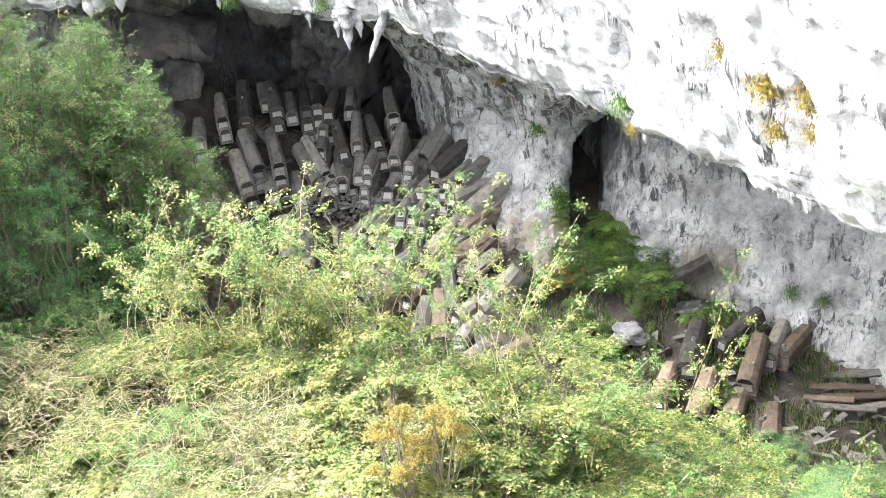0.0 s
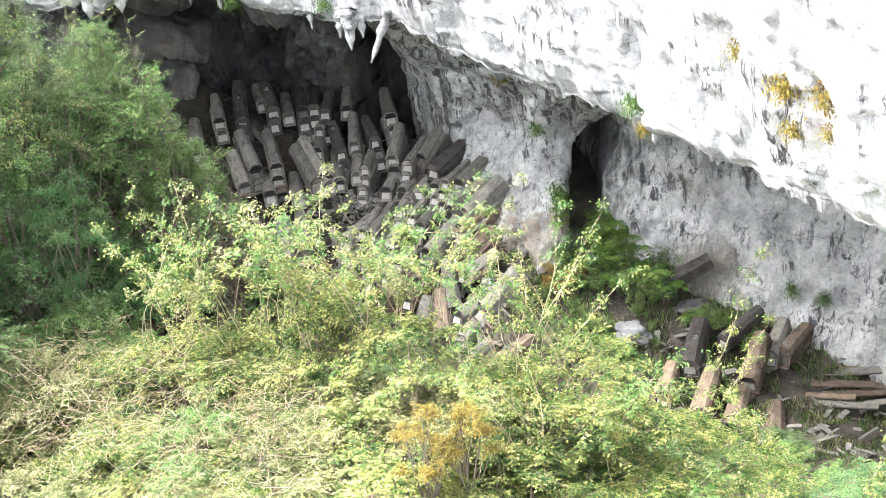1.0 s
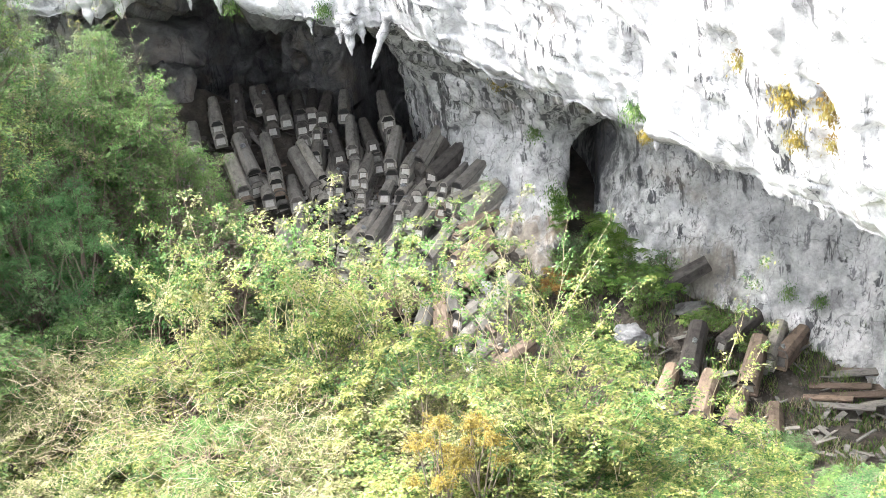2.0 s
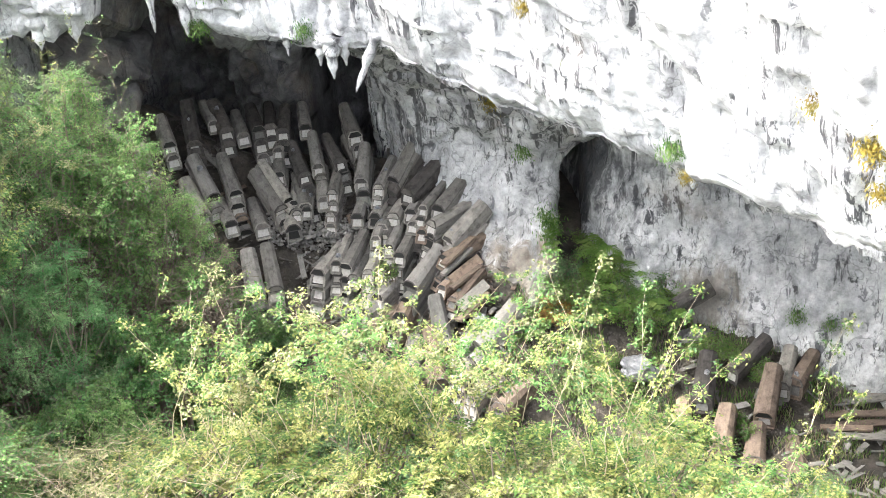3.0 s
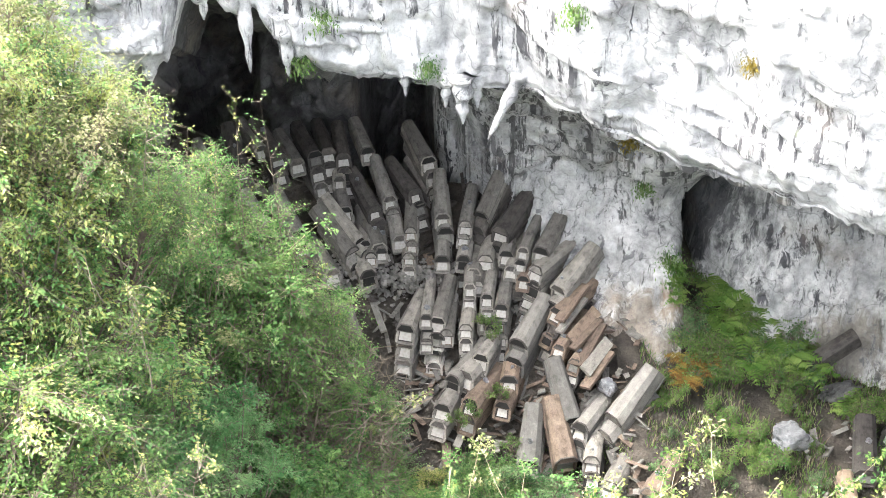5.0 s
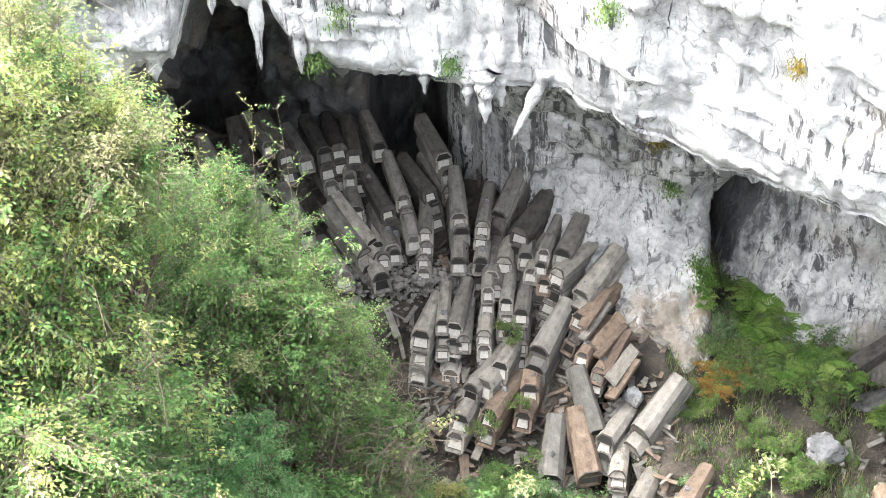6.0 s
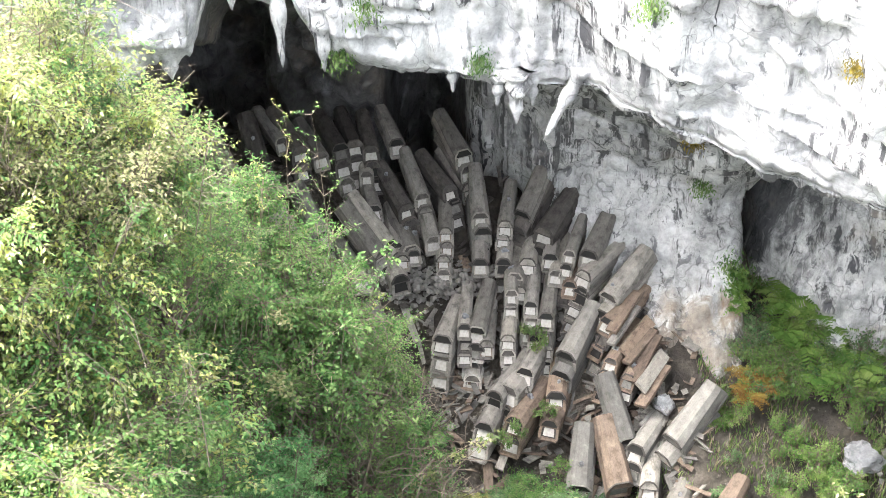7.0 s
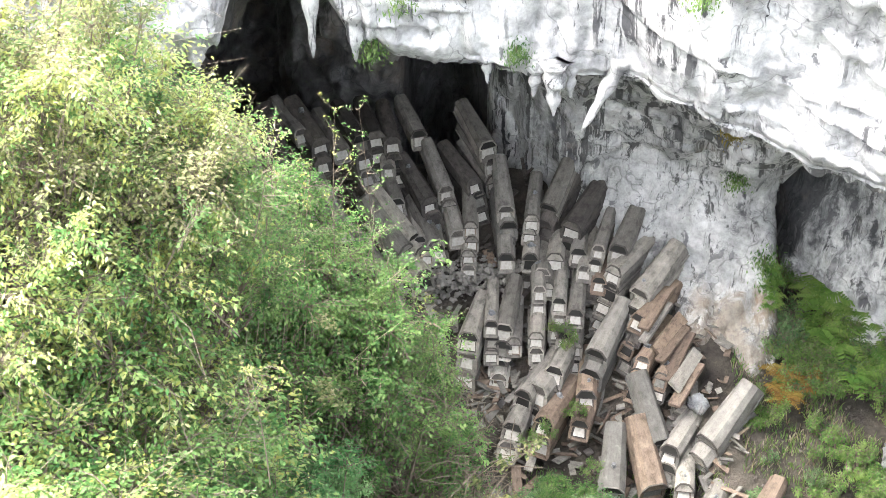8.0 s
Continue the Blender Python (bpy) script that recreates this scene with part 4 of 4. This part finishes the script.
def plant(x, y, z, key, wide=1.0, tall=1.0, turn=None, label="", tip=0.0):
    w = key.split("_")[0]
    name = {"tree": "tree", "fern": "fern", "shoot": "shoot", "twig": "twig", "low": "herb"}.get(w, "bush")
    ob = tagged(new(name), label or WORDS[w], name, f"{name}s of the slope" if name != "bush" else "bushes of the slope")
    ob.matrix_basis = pose(x, y, z, tip, 0, prng.uniform(0, 360) if turn is None else turn) @ Matrix.Diagonal((wide, wide, tall, 1))
    for n, me in zip(("trunk", "crown"), PLANT[key]):
        new(n, me).parent = ob
    return ob


STEM = mesh_of("stem", *tube([(0.0, 0.0, 0.0), (0.05, 0.03, 0.35), (-0.03, 0.05, 0.7), (0.0, 0.0, 1.03)], 0.16, 0.09, 7), BARK)


def grow(x, y, top, key, wide=1.0):
    """A plant rooted in the ground whose crown reaches up to top; a tall one stands on a bare stem."""
    z = ground_z(x, y) - 0.1
    tall = (top - z) / HIGH[key]
    if tall <= 1.25 * wide:
        plant(x, y, z, key, wide, max(0.25, tall))
        return
    lift = top - z - HIGH[key] * 1.1 * wide
    ob = plant(x, y, z, key, 1.0, 1.0)
    for child in ob.children:
        child.matrix_local = pose(0, 0, lift) @ Matrix.Diagonal((wide, wide, 1.1 * wide, 1))
    part("stem", STEM, ob, "", Matrix.Diagonal((1, 1, lift, 1)))


def thicket(x0, x1, y0, y1, step, top, keys, wide=(0.85, 1.15)):
    """Bushes on a loose grid, with tops near top(x, y)."""
    nx, ny = max(1, round((x1 - x0) / step)), max(1, round((y1 - y0) / step))
    for i in range(nx):
        for j in range(ny):
            x = x0 + (i + prng.uniform(0.1, 0.9)) * (x1 - x0) / nx
            y = y0 + (j + prng.uniform(0.1, 0.9)) * (y1 - y0) / ny
            grow(x, y, top(x, y) + prng.uniform(-1.2, 0.5), prng.choice(keys), prng.uniform(*wide))


# the sunny thicket before the cave
def sunny_top(x, y):
    return interp(x, [(-4, 13.0), (0, 13.6), (5, 14.8), (8, 15.2), (12.5, 15.0), (15, 13.6), (18, 9.4), (22, 7.0), (30, 6)]) - 0.35 * max(0.0, -23 - y)


thicket(-3, 14, -31, -22, 2.7, lambda x, y: sunny_top(x, y) - 1.2, ["lime_a", "lime_b", "green_a", "pale_a", "lime_a", "pale_a", "lime_b"])
thicket(14, 19, -30, -22, 2.8, lambda x, y: sunny_top(x, y) - 2.6, ["lime_a", "lime_b", "green_a"])
for gx, gy in ((12.2, -28.4), (13.2, -27.6)):
    grow(gx, gy, sunny_top(gx, gy) + 0.1, "gold_a", 0.6)
for k in range(64):
    x, y = prng.uniform(0.5, 15), prng.uniform(-23.6, -21.4)
    plant(x, y, sunny_top(x, y) - 3.2, f"shoot_{k % 4}", 1.0, prng.uniform(0.7, 1.0))
for k in range(7):
    x, y = prng.uniform(17, 25), prng.uniform(-23, -20)
    plant(x, y, sunny_top(x, y) - 2.0, f"shoot_{(0, 1, 2)[k % 3]}", 1.0, prng.uniform(0.7, 1.2))

# trees of the near hillside
for x, y, top, key in ((-9.2, -18.5, 23.0, "tree_lime"), (-9.0, -22.0, 21.5, "tree_green"), (-11.0, -18.5, 25.0, "tree_lime"), (-10.6, -23.0, 21.5, "tree_lime"),
                       (-13.5, -18.0, 26.0, "tree_lime"), (-13.5, -23.0, 22.0, "tree_lime"), (-9.4, -26.5, 18.0, "tree_green"), (-12.0, -28.0, 18.0, "tree_lime"),
                       (-17.5, -20.0, 27.5, "tree_lime"), (-7.0, -26.0, 15.0, "tree_green"), (-10.5, -15.5, 26.5, "tree_lime"), (-13.5, -15.0, 27.0, "tree_pale"), (-17.5, -15.0, 30.5, "tree_pale"), (-21.0, -18.0, 31.0, "tree_lime"), (-17.0, -25.0, 22.0, "tree_pale")):
    grow(x, y, top, key)
for x, y, top, wide in ((-6.3, -17.8, 15.8, 1.0), (-5.0, -17.0, 14.4, 0.9), (-8.6, -16.6, 24.6, 0.7), (-7.6, -20.4, 17.6, 0.9)):
    grow(x, y, top, "tree_blue", wide)
for x, y, top, key, wide in ((-9.4, -17.2, 27.8, "tree_pale", 0.8), (-8.5, -16.8, 25.6, "tree_lime", 0.65), (-7.4, -16.6, 23.4, "tree_green", 0.6), (-10.8, -19.5, 28.5, "tree_lime", 0.8)):
    grow(x, y, top, key, wide)
# shaded trees beside the cave mouth
for x, y, top, key in ((-6.6, -13.0, 16.6, "tree_leaf"), (-4.8, -12.6, 15.2, "tree_leaf"), (-9.5, -12.0, 18.5, "tree_deep"), (-12.5, -9.0, 16.5, "tree_leaf"),
                       (-15.5, -6.0, 15.5, "tree_deep"), (-16.0, -1.5, 13.0, "tree_leaf"), (-8.0, -7.0, 10.0, "tree_leaf"), (-18.5, -10.0, 19.0, "tree_green")):
    grow(x, y, top, key)
thicket(-9.5, -2.8, -22, -14.5, 2.6, lambda x, y: 11.4, ["mid_a", "green_a", "mid_b", "mid_c"], (0.7, 1.0))
thicket(-15, -6.5, -12.5, -5, 3.0, lambda x, y: ground_z(x, y) + 4.5, ["mid_a", "mid_b", "mid_c"], (0.8, 1.1))
thicket(-13, -3.5, -9, -1.5, 2.4, lambda x, y: ground_z(x, y) + 3.0, ["mid_a", "mid_b", "mid_a"])
thicket(-5, 4, -12, -6.2, 2.2, lambda x, y: ground_z(x, y) + 3.2, ["mid_a", "mid_b", "mid_c"])
thicket(-9, -1.6, -5.5, -1.2, 1.5, lambda x, y: ground_z(x, y) + 2.0, ["mid_b", "mid_a", "mid_b"], (0.5, 0.75))
thicket(-4, 3.0, -7.5, -3.6, 1.5, lambda x, y: ground_z(x, y) + 1.9, ["mid_b", "mid_a", "mid_c"], (0.5, 0.7))
for x, y, top, wide in ((-3.7, -11.2, 14.8, 0.75), (-4.6, -11.0, 16.6, 0.7), (-5.4, -9.6, 16.4, 0.7), (-3.6, -9.2, 12.6, 0.65), (-6.4, -10.6, 18.0, 0.75), (-2.7, -9.0, 10.2, 0.6), (-7.4, -9.0, 16.5, 0.7)):
    grow(x, y, top, "tree_leaf", wide)
grow(-5.6, -9.0, 11.0, "tree_leaf", 0.7)
for x, y, z in ((2.0, 0.3, 2.5), (1.7, 0.8, 2.6), (1.2, -2.4, 0.9), (0.6, -2.7, 0.7), (2.1, -1.9, 1.3), (2.6, -3.6, 0.3)):
    plant(x, y, z - 0.5, "low_green", 0.42, 0.8, label="low green herbs sprouting between the coffins")
thicket(5, 16, -13, -7.5, 2.4, lambda x, y: ground_z(x, y) + 2.4, ["mid_a", "mid_b", "mid_c"])
thicket(19, 29, -28, -20, 3.2, lambda x, y: sunny_top(x, y) - 1.2, ["mid_b", "mid_a", "mid_c"], (1.0, 1.3))
thicket(15, 28, -15, -9.0, 2.6, lambda x, y: ground_z(x, y) + 1.3, ["mid_b", "mid_b", "mid_a"], (0.35, 0.6))

# long thin twigs standing out above the shaded trees
def twig_meshes(seed, height, kind):
    """A bare upright twig with short bowed side twigs and a few leaves at their ends."""
    rng = np.random.default_rng(seed)
    bow = rng.normal(0, 0.05 * height, 2)
    path = [np.array([bow[0] * (k / 9) ** 2, bow[1] * (k / 9) ** 2, height * k / 9]) for k in range(10)]
    tubes, pts = [tube(path, 0.014, 0.005, 4)], []
    for k in range(3, 10):
        for _ in range(2):
            a = rng.uniform(0, 2 * np.pi)
            e = path[k] + np.array([math.cos(a), math.sin(a), rng.uniform(0.1, 0.7)]) * rng.uniform(0.35, 0.9) * (1.35 - 0.09 * k)
            tubes.append(tube([path[k], (path[k] + e) / 2 + np.array([0, 0, -0.05]), e], 0.009, 0.004, 3))
            q = rng.uniform(0.35, 1.05, 11)[:, None]
            pts.append(path[k] + (e - path[k]) * q + rng.normal(0, 0.04, (11, 3)))
    v, f = joined(tubes)
    for k in range(14):
        f.append(((3 + k // 2) * 4, 40 + 9 * k, 41 + 9 * k))
    return mesh_of("trunk", v, f, BARK), leaf_mesh("crown", np.concatenate(pts), 0.075, LEAF[kind], rng, 0.3, 0.5)


for k in range(4):
    PLANT[f"twig_{k}"] = twig_meshes(80 + k, 5.0, ("lime", "green", "green", "lime")[k])
WORDS["twig"] = "thin upright twig with few leaves before the dark cave"
for k, (x, y, z, tall) in enumerate(((-4.9, -11.6, 14.6, 1.1), (-4.0, -10.8, 14.0, 1.08), (-3.4, -11.6, 12.2, 0.9), (-5.6, -12.2, 14.5, 0.9), (-6.4, -11.4, 15.0, 0.8), (-3.2, -11.0, 10.5, 0.8), (-7.4, -12.2, 16.0, 0.8), (-2.9, -11.8, 11.0, 0.7))):
    plant(x, y, z, f"twig_{k % 4}", 1.0, tall)
for k in range(26):
    x, y, z = prng.choice(((-7.5, -17.6, 21.0), (-6.8, -20.0, 19.5), (-10.0, -15.0, 23.5), (-5.8, -23.5, 16.5), (-12.5, -15.0, 25.0)))
    plant(x + prng.uniform(-1, 2.2), y + prng.uniform(-1.5, 1.5), z + prng.uniform(-1.5, 1.0), f"twig_{k % 4}", 1.0, prng.uniform(0.35, 0.6), None, "", prng.uniform(0, 40))

# leafy shoots standing out of the shaded trees
for k in range(30):
    x, y = prng.uniform(-10.5, -3.0), prng.uniform(-14.0, -9.0)
    plant(x, y, prng.uniform(6.5, 13.0) - 0.35 * (x + 6), f"shoot_{(3, 1, 3)[k % 3]}", 1.1, prng.uniform(0.6, 0.9), None, "long leafy green shoot of the shaded trees")
# ferns and herbs on the bank before the hollow
for k in range(40):
    x, y = prng.uniform(9.3, 14.0), prng.uniform(-3.4 if k % 4 == 0 else -1.2, 3.6)
    plant(x, y, ground_z(x, y) + 0.05, prng.choice(["low_green", "low_deep", "low_green"]), prng.uniform(0.5, 0.9), prng.uniform(0.8, 1.6))
for k in range(15):
    x, y = prng.uniform(9.8, 14.2), prng.uniform(-0.4, 4.0)
    s = prng.uniform(1.0, 1.5)
    plant(x, y, ground_z(x, y) + prng.uniform(0.45, 0.95), f"fern_{k % 3}", s, s)
for k in range(34):
    x, y = prng.uniform(7.6, 14.0), prng.uniform(-9.0, -1.5)
    plant(x, y, ground_z(x, y), prng.choice(["low_green", "low_deep", "low_green"]), prng.uniform(0.3, 0.7), prng.uniform(0.4, 1.1))
for k in range(14):
    x, y = prng.uniform(14, 19), prng.uniform(-27, -22)
    plant(x, y, sunny_top(x, y) - 3.2, f"shoot_{k % 4}", 1.0, prng.uniform(0.6, 0.95))
for x, y in ((9.2, -0.8), (9.5, -1.3), (9.1, -1.7), (9.9, -0.6)):
    plant(x, y, ground_z(x, y) + 0.5, "fern_3", 0.9, 1.0, label="yellowing orange fern at the edge of the bank")
for x, y in ((15.6, -0.9), (16.2, -1.2), (15.2, -1.6), (16.6, -4.8), (17.4, -1.6), (10.8, -3.4), (11.6, -3.9)):
    plant(x, y, ground_z(x, y) + 0.3, f"fern_{prng.randrange(3)}", prng.uniform(0.6, 0.9), 0.9)
    plant(x + 0.4, y - 0.4, ground_z(x, y), "low_green", 0.8, 1.0)

# dry stalks tangled through the sunny bushes
for k, (x, y, r) in enumerate(((1.0, -26.0, 3.0), (4.0, -28.0, 3.0), (-1.5, -27.0, 3.0), (7.0, -28.5, 2.5), (-12.0, -15.5, 3.5), (-16.0, -16.0, 3.5))):
    top = sunny_top(x, y) if x > -5 else (27.0 if y > -17 else 22.0)
    me = strand_mesh("dry_stalks", 90 + k, 330 if x > -5 else 700, r, 3.0, 0.9, LEAF["straw"], 0.007)
    ob = tagged(new("dry_stalks", me), "tangle of dry straw-coloured stalks among the bushes", "dry stalks", kind="stuff")
    ob.location = (x, y, top - 2.9)
for k, (x, y, r, z) in enumerate(((-3.4, -10.0, 2.2, 4.0), (-5.5, -12.0, 2.6, 8.0), (-7.5, -9.5, 2.6, 6.0), (-2.4, -12.5, 2.0, 4.5))):
    me = strand_mesh("dry_twigs", 190 + k, 420, r, 6.0, 1.3, BARK, 0.012)
    ob = tagged(new("dry_twigs", me), "tangle of bare brown twigs inside the shaded trees", "dry twigs", kind="stuff")
    ob.location = (x, y, z)


# tufts on the cliff and on the wall
def tuft_meshes(seed, kind):
    rng = np.random.default_rng(seed)
    pts = rng.normal(0, 1, (420, 3)) * np.array([0.26, 0.2, 0.26]) + np.array([0, -0.05, -0.1])
    v, f = tube([np.array([0, 0.3, 0.1]), np.zeros(3), np.array([0, -0.1, -0.3])], 0.03, 0.01)
    return mesh_of("trunk", v, f, BARK), leaf_mesh("crown", pts, 0.16, LEAF[kind], rng, 0.9, 0.3)


PLANT["tuft_rust"], PLANT["tuft_gold"], PLANT["tuft_green"] = tuft_meshes(70, "rust"), tuft_meshes(71, "gold"), tuft_meshes(72, "green")
WORDS["tuft"] = "small tuft of drying plants rooted in the rock face"


def on_rock(x, z, outer=True):
    """The point of the rock face nearest to a place and height."""
    best = None
    lo, hi = (2.0, 2.75) if outer else (0.2, 1.0)
    for k in range(240):
        p = rock_point(x, lo + (hi - lo) * k / 239)
        if best is None or abs(p.z - z) < abs(best.z - z):
            best = p
    return best


for x, z, key, size, outer in ((19.4, 18.2, "tuft_rust", 0.9, 1), (21.1, 17.7, "tuft_gold", 1.1, 1), (22.5, 17.9, "tuft_rust", 1.2, 1), (21.4, 16.2, "tuft_gold", 0.8, 1), (22.6, 16.6, "tuft_rust", 0.7, 1), (14.9, 14.0, "tuft_green", 0.9, 1),
                               (15.6, 13.4, "tuft_gold", 0.6, 1), (4.5, 18.4, "tuft_green", 0.9, 1), (-0.2, 14.6, "tuft_green", 0.8, 1), (-3.6, 16.6, "tuft_green", 1.0, 1), (-4.4, 14.9, "tuft_green", 0.9, 1), (9.6, 18.0, "tuft_gold", 0.7, 1),
                               (6.8, 10.4, "tuft_gold", 0.8, 0), (7.7, 6.9, "tuft_green", 0.8, 0), (19.4, 0.6, "tuft_green", 0.8, 0), (20.8, 0.4, "tuft_green", 0.7, 0), (8.7, 4.4, "tuft_green", 1.1, 0), (8.9, 4.0, "tuft_green", 1.0, 0)):
    p = on_rock(x, z, outer)
    plant(p.x, p.y - 0.08, p.z, key, size, size, 0.0)
for k in range(5):
    p = on_rock(8.9, 4.1 - 0.25 * k, False)
    plant(p.x + 0.1 * (k % 2), p.y - 0.1, p.z, f"fern_{k % 3}", 0.55, 0.6, None)

# crumpled litter on the bank
bm = bmesh.new()
bmesh.ops.create_icosphere(bm, subdivisions=3, radius=0.2)
for v in bm.verts:
    v.co *= 1 + 0.9 * fbm(v.co * 9, 3)
    v.co.z *= 0.7
me = bpy.data.meshes.new("litter")
bm.to_mesh(me)
bm.free()
me.materials.append(plain("pink_plastic", (0.75, 0.42, 0.42), 0.5))
lit = tagged(new("litter", me), "crumpled pink and white plastic bag on the bank", "litter")
lit.location = (13.5, 1.6, ground_z(13.5, 1.6) + 0.45)


# thin grass over the bank and the earth around the lower coffins
def grass(name, seed, count, x0, x1, y0, y1, high, mat):
    rng = np.random.default_rng(seed)
    vs, fs = [], []
    for _ in range(count):
        x, y = rng.uniform(x0, x1), rng.uniform(y0, y1)
        if noise.noise(Vector((x * 0.7, y * 0.7, 2.0))) < -0.05:
            continue
        z = ground_z(x, y)
        a, h = rng.uniform(0, 2 * np.pi), high * rng.uniform(0.5, 1.4)
        sx, sy = 0.018 * math.cos(a), 0.018 * math.sin(a)
        lx, ly = rng.normal(0, 0.35 * h, 2)
        b = len(vs)
        vs += [(x - sx, y - sy, z), (x + sx, y + sy, z), (x + lx * 0.5 + sx * 0.7, y + ly * 0.5 + sy * 0.7, z + h * 0.7), (x + lx * 0.5 - sx * 0.7, y + ly * 0.5 - sy * 0.7, z + h * 0.7), (x + lx, y + ly, z + h)]
        fs += [(b, b + 1, b + 2, b + 3), (b + 3, b + 2, b + 4)]
    tagged(new(name, mesh_of(name, vs, fs, mat)), "thin green and dry grass on the earth bank", "grass", kind="stuff")


grass("grass", 51, 16000, 7.5, 24, -10, 1.5, 0.28, LEAF["herb"])
grass("grass", 52, 7000, 7.5, 24, -10, 1.5, 0.3, LEAF["straw"])
grass("grass", 53, 9000, -10, 7, -9, -2.5, 0.3, LEAF["herb"])
